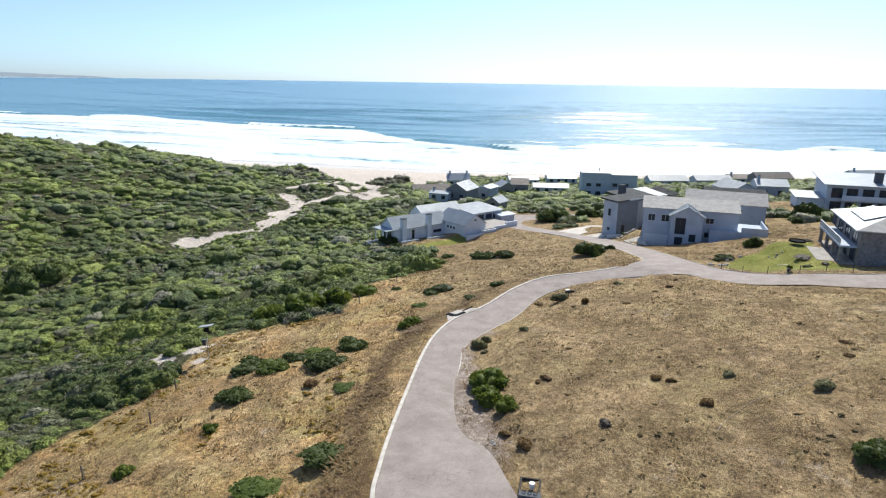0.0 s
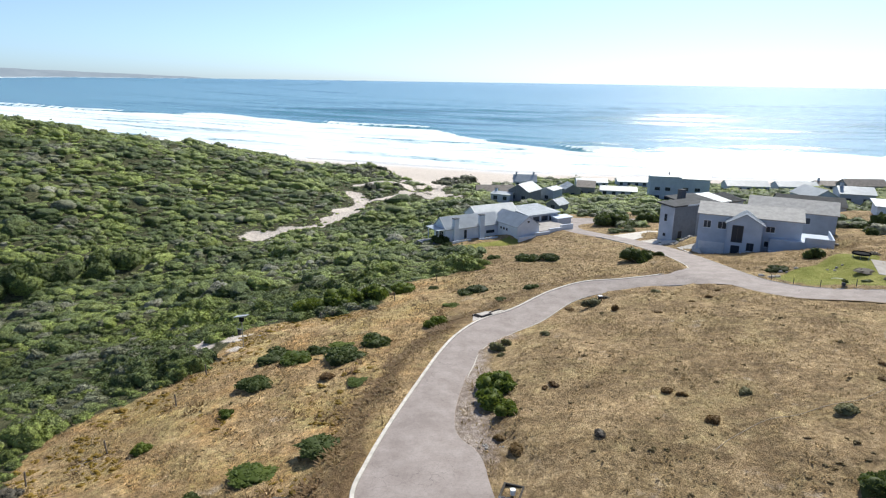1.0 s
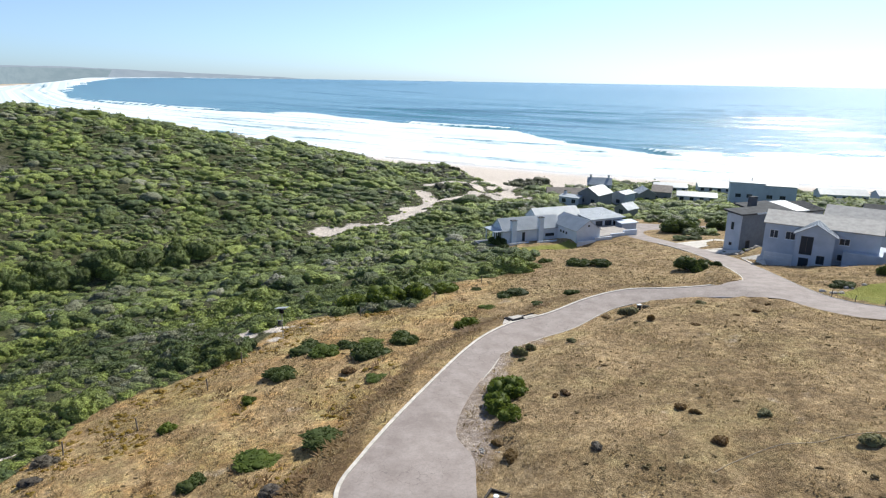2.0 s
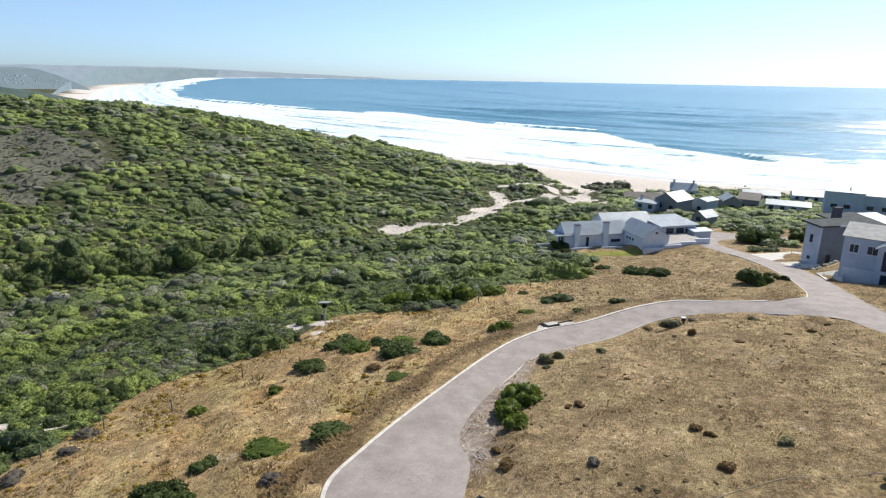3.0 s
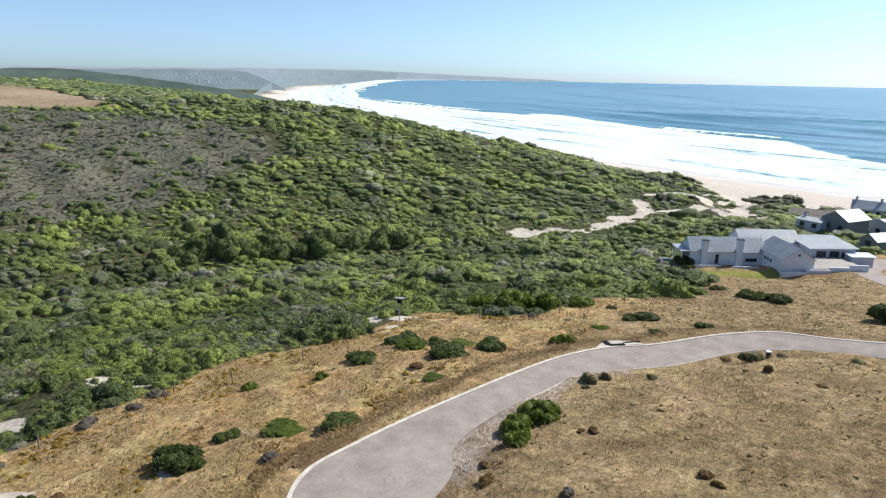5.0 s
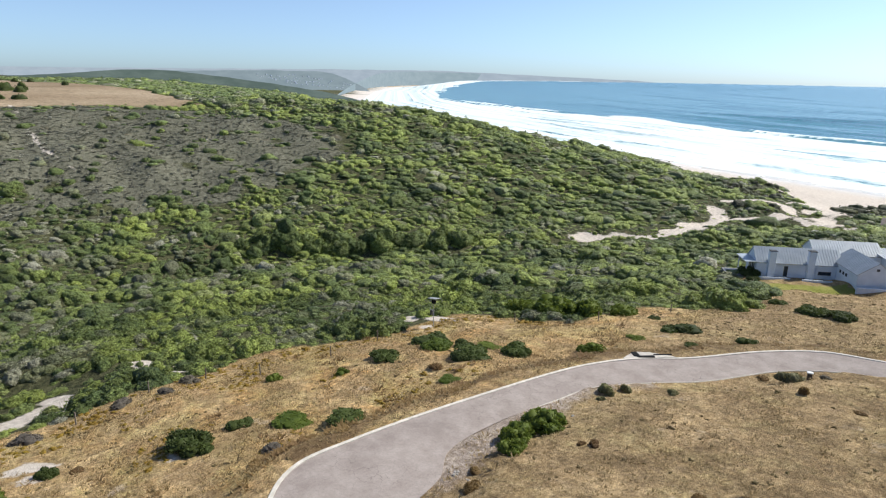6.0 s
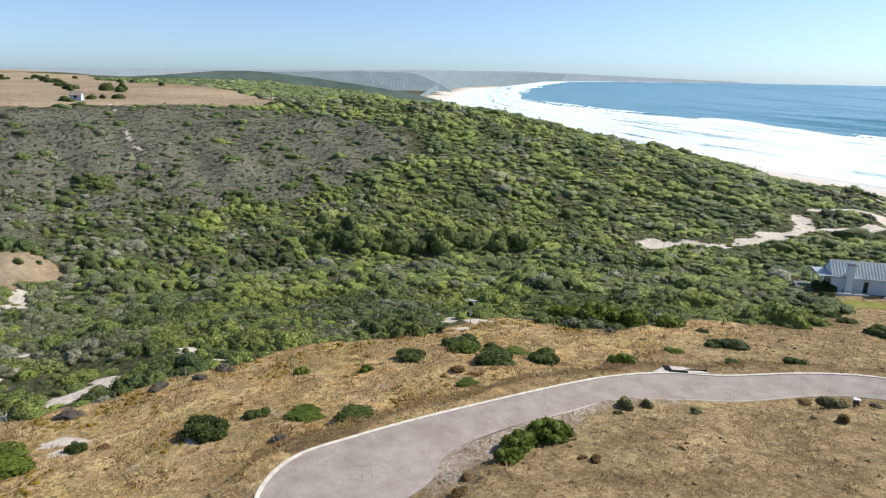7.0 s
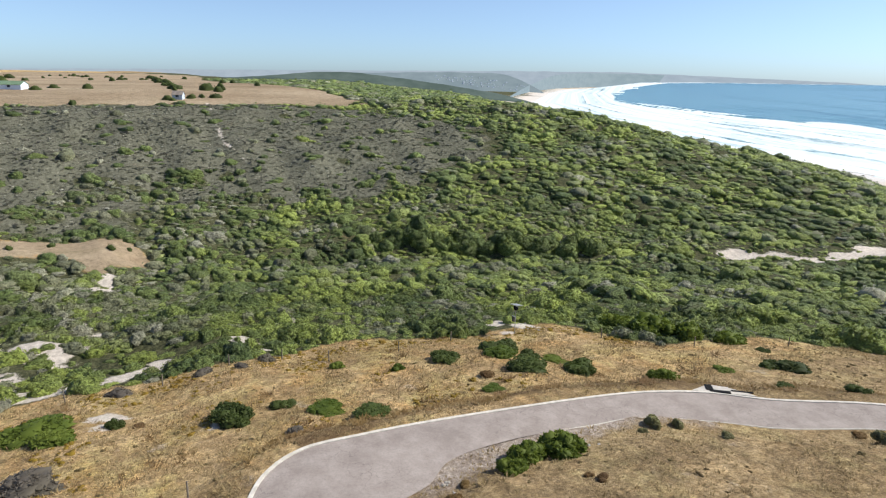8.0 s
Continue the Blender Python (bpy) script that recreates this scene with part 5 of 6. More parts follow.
# stone house with the balcony
h = house(58.9, 85.1, 2.6, -20.0, "brown stone house with pale metal roof, solar panels and long balcony")
box("wall", h, 0, 13.0, 0, 15.0, -1.0, 5.1, STONE)
for k, (a, b, c, d) in enumerate((((-0.9, -0.8, 5.0), (-0.9, 15.8, 5.0), (6.5, 9.5, 7.4), (6.5, 5.8, 7.4)), ((-0.9, -0.8, 5.0), (13.9, -0.8, 5.0), (6.5, 5.8, 7.4), (6.5, 5.8, 7.4)),
                                  ((13.9, -0.8, 5.0), (13.9, 15.8, 5.0), (6.5, 9.5, 7.4), (6.5, 5.8, 7.4)), ((-0.9, 15.8, 5.0), (13.9, 15.8, 5.0), (6.5, 9.5, 7.4), (6.5, 9.5, 7.4)))):
    bm = bmesh.new()
    p = [Vector(q) for q in (a, b, c, d)]
    if (p[3] - p[2]).length < 0.01:
        p = p[:3]
    lo, hi = [bm.verts.new(q) for q in p], [bm.verts.new(q + Vector((0, 0, 0.16))) for q in p]
    bm.faces.new(lo)
    bm.faces.new(hi[::-1])
    for i in range(len(p)):
        bm.faces.new((lo[i], lo[(i + 1) % len(p)], hi[(i + 1) % len(p)], hi[i]))
    bmesh.ops.recalc_face_normals(bm, faces=bm.faces)
    part("roof", bm, (PALE_ROOF, TILE_ROOF, PALE_ROOF, PALE_ROOF)[k], h)
for i in range(5):
    y0 = 3.6 + 1.65 * i
    slab("solar_panel", h, [(0.9, y0, 5.95), (0.9, y0 + 1.5, 5.95), (3.9, y0 + 1.5, 6.93), (3.9, y0, 6.93)], 0.05, PANEL)
bal = box("balcony", h, -2.3, -0.02, 0.6, 14.6, 2.35, 2.6, PALE_WALL, 0.03)
for i in range(9):
    y = 0.7 + 1.72 * i
    box("post", bal, -2.26, -2.2, y - 0.03, y + 0.03, 2.602, 3.55, STEEL, 0.0)
box("handrail", bal, -2.29, -2.17, 0.6, 14.6, 3.552, 3.62, FRAME, 0.01)
box("glass_rail", bal, -2.24, -2.22, 0.7, 14.5, 2.7, 3.5, PALE_ROOF, 0.0)
for i in range(4):
    y = 1.0 + 4.3 * i
    box("column", h, -2.2, -1.75, y - 0.22, y + 0.22, -1.0, 2.34, STONE, 0.03)
    opening(h, "x-", y + 0.5, 0.1, 0.0, 2.6, 2.1, DARK_FRAME, "door", 1)
    opening(h, "x-", y + 0.5, 2.7, 0.0, 2.6, 2.1, DARK_FRAME, "door", 1)
opening(h, "y-", 8.5, 2.9, 0.0, 1.6, 1.3, DARK_FRAME)
box("patio", h, -4.7, -2.25, 1.2, 9.6, -1.6, 0.05, PAVING, 0.03, "pale paved patio")
box("patio", h, -2.2, -0.02, 0.2, 14.8, -0.9, 0.08, PAVING, 0.03, "pale paved patio")

# large modern house on the rise
h = house(91.0, 149.0, -2.2, -18.0, "large two-storey white modern house with low metal roofs")
box("wall", h, 2.0, 17.0, 2.0, 14.0, -1.2, 6.6, PALE_WALL)
slab("roof", h, [(1.0, 0.8, 6.6), (19.5, 0.8, 6.6), (19.5, 15.0, 8.0), (1.0, 15.0, 8.0)], 0.2, BLUE_ROOF, 0.7)
box("wall", h, 17.02, 36.0, 0.0, 13.0, -1.2, 6.2, GREY_WALL)
slab("roof", h, [(17.2, -1.0, 6.25), (37.0, -1.0, 6.25), (37.0, 14.0, 7.4), (17.2, 14.0, 7.4)], 0.2, PALE_ROOF, 0.7)
box("wall", h, -4.0, 1.98, 3.0, 10.0, -1.2, 2.8, WHITE)
slab("roof", h, [(-4.6, 2.2, 2.9), (2.6, 2.2, 2.9), (2.6, 10.4, 3.5), (-4.6, 10.4, 3.5)], 0.18, PALE_ROOF, 0.7)
chimney(h, 13.2, 5.0, 6.6, 9.3, 1.7, 1.2, DARK_STONE)
box("balcony", h, 5.0, 15.5, 0.2, 1.98, 2.9, 3.2, WHITE, 0.03)
box("balcony_rail", h, 5.0, 15.5, 0.2, 0.35, 3.21, 4.2, WHITE, 0.02)
for s in (3.0, 6.2, 9.6, 13.0):
    opening(h, "y-", s, 3.3, 2.0, 2.4, 2.4, DARK_FRAME, "door", 1)
    opening(h, "y-", s, 0.2, 2.0, 2.4, 2.2, DARK_FRAME, "door", 1)
for s in (19.0, 24.0, 29.0):
    opening(h, "y-", s, 3.2, 0.0, 3.4, 2.0, DARK_FRAME, bars=2)
    opening(h, "y-", s, 0.2, 0.0, 3.4, 2.2, DARK_FRAME, "door", 2)

# three-storey block by the beach
h = house(59.0, 262.0, -19.5, -6.0, "tall blue-grey house block above the beach")
BLUE_WALL = plain("pale_blue_plaster", (0.40, 0.455, 0.52), (0.47, 0.53, 0.60), 0.6, 0.85)
box("wall", h, 0, 12.0, 0, 9.0, -2.0, 10.2, BLUE_WALL)
gable(h, 8.0, 23.0, 1.0, 10.0, -2.0, 9.6, 2.2, "x", BLUE_WALL, BLUE_ROOF, 0.3, 0.7)
slab("roof", h, [(-0.4, -0.4, 10.4), (12.2, -0.4, 10.4), (12.2, 9.4, 10.9), (-0.4, 9.4, 10.9)], 0.2, BLUE_ROOF, 0.7)
for s in (2.0, 6.0, 13.0, 17.5):
    opening(h, "y-", s, 4.6, 0.0 if s < 10 else 1.0, 2.0, 1.4, DARK_FRAME)
    opening(h, "y-", s, 1.0, 0.0 if s < 10 else 1.0, 2.0, 1.6, DARK_FRAME)


def cottage(x, y, z, turn, w, d, eave, rise, wall, roof, label, axis="x", stacks=0, ribs=0.7):
    h = house(x, y, z, turn, label)
    gable(h, -w / 2, w / 2, -d / 2, d / 2, -2.0, eave, rise, axis, wall, roof, 0.4, ribs, 0.3)
    n = max(1, int(w / 4))
    for i in range(n):
        opening(h, "y-", -w / 2 + w * (i + 0.5) / n - 0.8, 0.9, -d / 2, 1.6, 1.5, DARK_FRAME)
    for s in range(stacks):
        chimney(h, (-0.38 + 0.76 * s) * w, 0.0, eave, eave + rise + 1.3, 0.9, 0.9, wall)
    return h


BEACH_HOUSES = [
    (-5.0, 288.0, 8, 17.0, 9.0, 2.6, 2.4, TIMBER, BROWN_ROOF, "low brown timber house with a hipped grey-brown roof", "x", 0),
    (8.5, 252.0, -28, 9.0, 11.0, 4.2, 2.6, TIMBER, BLUE_ROOF, "dark timber house with a steep grey metal gable", "y", 0),
    (0.0, 249.0, -20, 8.0, 7.0, 3.0, 0.5, PALE_WALL, PALE_ROOF, "pale annexe with a flat white roof", "x", 1),
    (19.5, 262.0, -30, 6.0, 8.0, 4.6, 0.8, GREY_WALL, PALE_ROOF, "narrow grey house with a flat pale roof", "y", 0),
    (19.5, 216.0, -35, 5.0, 6.0, 2.6, 1.6, TIMBER, BLUE_ROOF, "small dark timber garage with a grey gable", "y", 0),
    (9.0, 338.0, 4, 12.0, 8.0, 3.2, 3.0, PALE_WALL, BLUE_ROOF, "steep-roofed grey beach house with two chimneys", "x", 2),
    (29.0, 285.0, 12, 7.0, 9.0, 4.0, 2.0, TIMBER, PALE_ROOF, "dark timber beach house with a bright metal roof", "y", 0),
    (36.5, 290.0, -8, 8.0, 9.0, 4.4, 2.2, TIMBER, BROWN_ROOF, "dark timber house with a brown gable", "x", 0),
    (51.0, 291.0, -5, 16.0, 8.0, 2.8, 1.4, PALE_WALL, PALE_ROOF, "low white house with a bright metal roof", "x", 0),
    (44.0, 338.0, 4, 16.0, 8.0, 2.8, 1.6, PALE_WALL, PALE_ROOF, "low beach house with a pale roof", "x", 0),
    (66.0, 345.0, 2, 16.0, 8.0, 2.8, 1.6, PALE_WALL, PALE_ROOF, "low beach house with a pale metal roof", "x", 0),
    (122.0, 338.0, 3, 21.0, 9.0, 3.2, 2.2, PALE_WALL, PALE_ROOF, "long beach house with a white metal roof", "x", 0),
    (147.0, 340.0, 4, 20.0, 9.0, 3.2, 2.0, PALE_WALL, PALE_ROOF, "long white-roofed house facing the sea", "x", 0),
    (102.0, 216.0, 10, 9.0, 12.0, 3.4, 2.4, PALE_WALL, PALE_ROOF, "white gabled house with a bright metal roof", "y", 0),
    (113.0, 214.0, -10, 10.0, 8.0, 3.8, 1.8, GREY_WALL, BLUE_ROOF, "grey house with a dark blue-grey gable", "x", 1),
    (172.0, 326.0, 8, 20.0, 9.0, 4.2, 2.6, TIMBER, BROWN_ROOF, "brown timber house with a sloping roof", "x", 0),
    (170.0, 352.0, 4, 18.0, 9.0, 3.0, 1.8, PALE_WALL, BROWN_ROOF, "low beach house with brown roof and chimneys", "x", 2),
    (240.0, 350.0, 6, 26.0, 10.0, 5.0, 2.6, PALE_WALL, PALE_ROOF, "large white beach house with a metal roof", "x", 1),
    (84.0, 178.0, -15, 16.0, 10.0, 4.0, 1.6, GREY_WALL, DARK_ROOF, "grey house with a dark low roof", "x", 0),
]
for x, y, turn, w, d, eave, rise, wall, roof, label, axis, stacks in BEACH_HOUSES:
    cottage(x, y, level(x, y), turn, w, d, eave, rise, wall, roof, label, axis, stacks)


# ---- single shrubs on the slope and field ----
def shrub_kind(seed, lobes, leaves, leaf, material, flat=0.62):
    """One shrub about 2 m across and 1 m high: forked stems and a leafy crown."""
    top = new("shrub")
    v, t = bush_shape(seed, lobes, 4, 8, leaves, leaf, 0.2, 0.72, flat)
    array_object("crown", v, t, material, top, smooth=True)
    bm = bmesh.new()
    r = random.Random(seed)
    for i in range(5):
        a = 1.257 * i + r.uniform(-0.3, 0.3)
        tip = Vector((0.55 * math.cos(a), 0.55 * math.sin(a), 0.45))
        m = Matrix.Translation(tip / 2 - Vector((0, 0, 0.08))) @ tip.to_track_quat("Z", "Y").to_matrix().to_4x4()
        bmesh.ops.create_cone(bm, cap_ends=True, segments=6, radius1=0.05, radius2=0.02, depth=tip.length * 1.2, matrix=m)
    part("stem", bm, BARK, top)
    return top


KINDS = {
    "dark": ([shrub_kind(501 + i, 9, 1700, 0.075, LEAF_DARK) for i in range(3)], "rounded dark green shrub standing in dry grass"),
    "bright": ([shrub_kind(511 + i, 9, 1700, 0.075, LEAF_BRIGHT) for i in range(3)], "bright green leafy shrub on the dry slope"),
    "grey": ([shrub_kind(521 + i, 7, 1200, 0.06, LEAF_GREY) for i in range(2)], "grey half-dead twiggy shrub in dry grass"),
    "brown": ([shrub_kind(531 + i, 6, 1100, 0.07, LEAF_BROWN) for i in range(2)], "small brown dried-out shrub in dry grass"),
}
KINDS["olive"] = ([shrub_kind(541 + i, 8, 1300, 0.06, LEAF_OLIVE) for i in range(2)], "thin olive-grey twiggy shrub at the edge of the field")
SHRUBS = {
    "olive": [(16.3, 79.8, 2.3, 1.4), (25.2, 85.2, 1.6, 0.7), (25.4, 50.2, 1.1, 0.6), (31.1, 45.8, 2.0, 0.9), (9.8, 67.6, 1.1, 0.6), (5.2, 67.0, 1.4, 1.0), (4.4, 65.1, 1.7, 1.2), (5.0, 63.4, 1.0, 0.5)],
    "bright": [(4.9, 54.6, 3.9, 2.0), (4.3, 51.2, 3.1, 1.9), (5.9, 48.8, 2.4, 1.3), (-18.5, 64.5, 4.2, 1.1), (-3.7, 75.6, 3.2, 1.6), (-21.4, 52.3, 1.6, 0.8), (-27.0, 47.0, 1.9, 1.0), (-13.6, 41.3, 4.2, 0.7),
               (-9.5, 57.6, 2.4, 0.35), (-24.6, 16.6, 6.4, 1.5), (-21.4, 18.4, 3.6, 1.2), (-2.8, 84.3, 2.2, 0.5), (-21.0, 93.5, 7.0, 3.4), (-16.5, 95.2, 5.4, 3.0), (-26.0, 91.4, 6.0, 3.0), (-12.6, 98.6, 4.2, 2.0), (-14.6, 69.6, 3.2, 0.6)],
    "dark": [(-21.8, 66.6, 4.8, 1.4), (-12.7, 64.2, 4.4, 1.5), (-10.6, 70.2, 3.8, 1.4), (-0.4, 92.0, 5.0, 1.3), (8.6, 118.6, 4.6, 1.6), (12.4, 116.8, 3.8, 1.5),
             (26.9, 109.6, 5.2, 3.0), (-21.0, 58.2, 3.3, 1.2), (-8.4, 44.0, 4.2, 0.9), (52.2, 85.0, 1.4, 0.5), (45.6, 96.4, 2.6, 0.9), (44.2, 95.4, 1.6, 0.7), (55.4, 106.0, 2.4, 1.6), (31.0, 158.0, 4.0, 0.9), (34.0, 156.6, 3.4, 0.8), (36.6, 134.6, 1.8, 0.5), (40.4, 133.4, 2.0, 0.7), (29.2, 36.6, 2.8, 1.6),
             (53.6, 104.4, 2.6, 2.2), (-17.2, 33.0, 3.5, 1.8), (-15.3, 33.6, 1.6, 0.9), (-17.5, 38.0, 2.4, 0.9), (-22.4, 23.4, 1.6, 1.0), (4.2, 84.3, 1.8, 0.6), (8.7, 89.7, 2.4, 0.9), (-7.3, 98.4, 1.6, 0.6),
             (29.6, 113.6, 2.2, 1.1), (31.2, 111.6, 1.7, 1.0), (32.0, 175.5, 8.6, 4.4), (36.4, 171.5, 5.2, 2.2), (42.4, 177.2, 6.4, 3.2), (38.6, 166.8, 4.2, 1.3), (34.4, 163.6, 3.4, 0.9), (62.4, 119.4, 2.4, 1.6),
             (-13.4, 154.4, 4.4, 2.4), (-10.8, 150.6, 2.8, 1.4), (75.0, 128.6, 3.0, 2.0), (-2.4, 128.4, 3.0, 1.2), (7.0, 121.4, 2.0, 0.8), (88.0, 137.0, 3.6, 2.4), (1.6, 124.6, 2.6, 1.0), (-17.0, 67.6, 3.0, 1.0)],
    "grey": [(53.8, 89.4, 2.8, 0.45), (54.8, 85.4, 1.4, 0.5), (60.0, 99.4, 2.0, 0.7), (13.0, 43.4, 1.2, 0.5), (-11.2, 17.6, 4.6, 1.3), (-32.8, 37.2, 1.9, 0.7), (-10.0, 37.3, 2.0, 0.8), (-34.6, 33.0, 2.4, 0.7), (-33.6, 24.0, 2.6, 1.0), (18.6, 83.6, 1.2, 0.6), (-35.0, 40.5, 2.2, 0.9)],
    "brown": [(18.7, 75.8, 1.0, 1.1), (10.0, 53.7, 1.2, 0.5), (19.5, 50.8, 1.2, 0.6), (20.5, 50.2, 0.9, 0.5), (21.4, 45.3, 1.3, 0.7), (38.8, 55.4, 1.1, 0.4), (37.0, 52.1, 1.1, 0.4), (31.0, 80.4, 0.9, 0.5),
              (23.5, 74.2, 1.1, 0.4), (28.4, 78.4, 0.8, 0.3), (-13.2, 58.9, 1.8, 0.8), (9.2, 53.2, 0.8, 0.4), (13.8, 80.8, 1.4, 0.4), (33.0, 83.6, 1.0, 0.4), (6.6, 43.2, 1.8, 0.7), (5.4, 45.0, 1.2, 0.5), (-21.6, 25.2, 1.4, 0.4), (-9.2, 35.0, 1.3, 0.5)],
}
rnd = random.Random(5)
for key, spots in SHRUBS.items():
    models, label = KINDS[key]
    for i, (x, y, w, hgt) in enumerate(spots):
        ob = models[i] if i < len(models) else copy_thing(models[i % len(models)], Matrix())
        ob.matrix_world = pose(x, y, level(x, y) - 0.06, 0, 0, rnd.uniform(0, 360)) @ Matrix.Diagonal((w / 2, w / 2 * rnd.uniform(0.85, 1.1), hgt * 0.82, 1))
        tagged(ob, label, "shrub", "shrubs on the grass slope")


# ---- low verge growth and yellow succulents ----
def strip_spots(step, x0, x1, y0, y1, test, wide, tall):
    x, y = spread_points(rng, x0, x1, y0, y1, step, test)
    k = rng.gamma(4, 0.25, len(x))
    return np.column_stack([x, y, terrain(x, y) - 0.04, wide * (0.5 + 0.6 * k), tall * (0.4 + 0.6 * k)])


def on_verge(x, y):
    d, i = away(x, y, LANE[:, 0:2])
    left = inside(x, y, [(q[0], q[1]) for q in LANE[::4]] + [(q[2], q[3]) for q in LANE[::-4]]) < 0
    near = x < np.interp(y, LANE[:, 1][6:], LANE[:, 0][6:])
    return left & near & (y > 35) & (y < 95) & (np.abs(d - 3.9 - 1.2 * wobble(x, y, 13, 71)) < 1.7 + 0.8 * wobble(x, y, 6, 75)) & (rng.rand(len(x)) < 0.24 + 0.42 * wobble(x, y, 6, 72))


def on_ochre(x, y):
    d = inside(x, y, SCRUB_RING)
    band = np.exp(-((d + 3.2) / 2.6) ** 2) * (y > 20) * (y < 86)
    spot = 0.8 * np.clip(wobble(x, y, 14, 74) - 0.35, 0, 1) * (y < 62) * (x < -5) * (d < -4)
    return (rng.rand(len(x)) < band * (0.5 + 0.5 * wobble(x, y, 9, 73)) + spot) & (d < -0.5) & (away(x, y, LANE[:, 0:2])[0] > 4)


LOW = [bush_shape(600 + i, 3, 2, 5, 26, 0.13, 0.2, 0.8, 0.45) for i in range(5)]
TWIGS = [tuft_shape(650 + i, 16) for i in range(6)]
scatter("dry_verge_plants", TWIGS, strip_spots(0.30, -14, 20, 34, 97, on_verge, 1.0, 0.15), LEAF_BROWN, "band of dry brown twiggy plants beside the lane", "plants")
scatter("yellow_succulents", LOW, strip_spots(0.7, -46, -4, 14, 92, on_ochre, 0.8, 0.16), LEAF_YELLOW, "patches of yellow-orange low succulents in the dry grass", "plants")


def on_slope(x, y):
    m = covers(x, y)
    d1 = away(x, y, LANE_MID)[0]
    return (m["scrub"] < 0.5) & (m["sand"] < 0.5) & (m["field"] < 0.5) & (m["lawn"] < 0.4) & (d1 > 6) & (away(x, y, STREET_MID)[0] > 5) & (np.hypot(x - 50, y - 128) > 16) & (np.hypot(x + 1, y - 160) > 14) & (rng.rand(len(x)) < (0.05 + 0.10 * smoothstep(88, 100, y) * smoothstep(40, 30, x)) + 0.12 * np.clip(wobble(x, y, 12, 77), 0, 1))


scatter("low_herbs", LOW, strip_spots(0.8, -44, 74, 12, 160, on_slope, 0.42, 0.17), LEAF_HERB, "scattered small olive herbs in the dry grass", "plants")


def on_bank(x, y):
    m = covers(x, y)
    d = away(x, y, LANE[:, 0:2])[0]
    near = (x < np.interp(y, LANE[:, 1][6:], LANE[:, 0][6:]) - 2.2) & (m["scrub"] < 0.4)
    return near & (m["slope"] > 0.5) & (rng.rand(len(x)) < 0.42 * np.clip(wobble(x, y, 9, 171) + 0.5 * wobble(x, y, 3.5, 172) - 0.25, 0, 1) * (0.35 + 0.65 * np.exp(-((d - 6) / 5) ** 2)))


scatter("dry_bank_plants", TWIGS, strip_spots(0.40, -34, 8, 16, 112, on_bank, 0.85, 0.2), LEAF_BROWN, "clumps of brown dried plants on the grass bank", "plants")


def on_heath(x, y):
    m = covers(x, y)
    return (m["heath"] > 0.6) & (rng.rand(len(x)) < 0.004 + 0.014 * np.clip(wobble(x, y, 40, 78), 0, 1))


scatter("heath_bushes", SHAPES_MID, strip_spots(1.8, -290, -150, -110, 180, on_heath, 3.4, 1.5), SCRUB, "separate green bushes dotted over the grey heath", "scrub")


def on_plots(x, y):
    free = (away(x, y, STREET_MID)[0] > 5) & (inside(x, y, SCRUB_RING) < 0)
    for hx, hy, hr in ((50, 124, 15), (64, 124, 13), (43, 141, 8), (52, 148, 13), (62, 154, 10), (105, 156, 22), (122, 152, 16), (66, 92, 15), (84, 178, 10), (102, 216, 9), (113, 214, 8), (36, 134, 8), (34, 148, 9), (9, 166, 16), (22, 168, 10)):
        free &= np.hypot(x - hx, y - hy) > hr
    return free & (y > 126) & ((x > 41) | (y > 165)) & (rng.rand(len(x)) < 0.42 + 0.5 * wobble(x, y, 22, 82))


scatter("garden_scrub", SHAPES_MID, strip_spots(2.6, 26, 170, 128, 235, on_plots, 3.4, 1.5), SCRUB, "green scrub growing between the village houses", "scrub", fresh=0.28)
DUNE = scrub_material("salt_grey_leaves", (0.055, 0.062, 0.036), (0.145, 0.150, 0.075), (0.105, 0.108, 0.062), (0.17, 0.155, 0.115), (0.27, 0.245, 0.19))


def on_dune(x, y):
    near = np.minimum(np.hypot(x + 74, (y - 332) * 0.8), np.minimum(np.hypot(x + 26, (y - 336) * 0.7), np.hypot(x + 54, (y - 281) * 1.2) + 6))
    return (near < 15) & (rng.rand(len(x)) < 0.75 - 0.035 * near + 0.3 * wobble(x, y, 14, 79))


scatter("dune_bushes", SHAPES_MID, strip_spots(2.4, -100, -5, 270, 362, on_dune, 3.6, 1.6), DUNE, "grey-green bushes on the sand dunes behind the beach", "scrub")


def field_bushes(x, y):
    m = covers(x, y)
    return (m["field"] > 0.8) & (rng.rand(len(x)) < 0.10)


scatter("field_bushes", SHAPES_MID, strip_spots(26, -1100, -285, -60, 200, field_bushes, 6.0, 3.0), LEAF_DARK, "lone bushes on the far straw-coloured fields", "scrub")


def field_hedge(x, y):
    return (away(x, y, np.array([(-362.0, 70.0), (-450.0, 75.0), (-649.0, 88.0), (-900.0, 106.0)]))[0] < 3) & (rng.rand(len(x)) < 0.7)


scatter("hedge", SHAPES_MID, strip_spots(5, -900, -362, 60, 115, field_hedge, 5.0, 1.9), LEAF_DARK, "dark hedge line running across the far fields", "hedge")


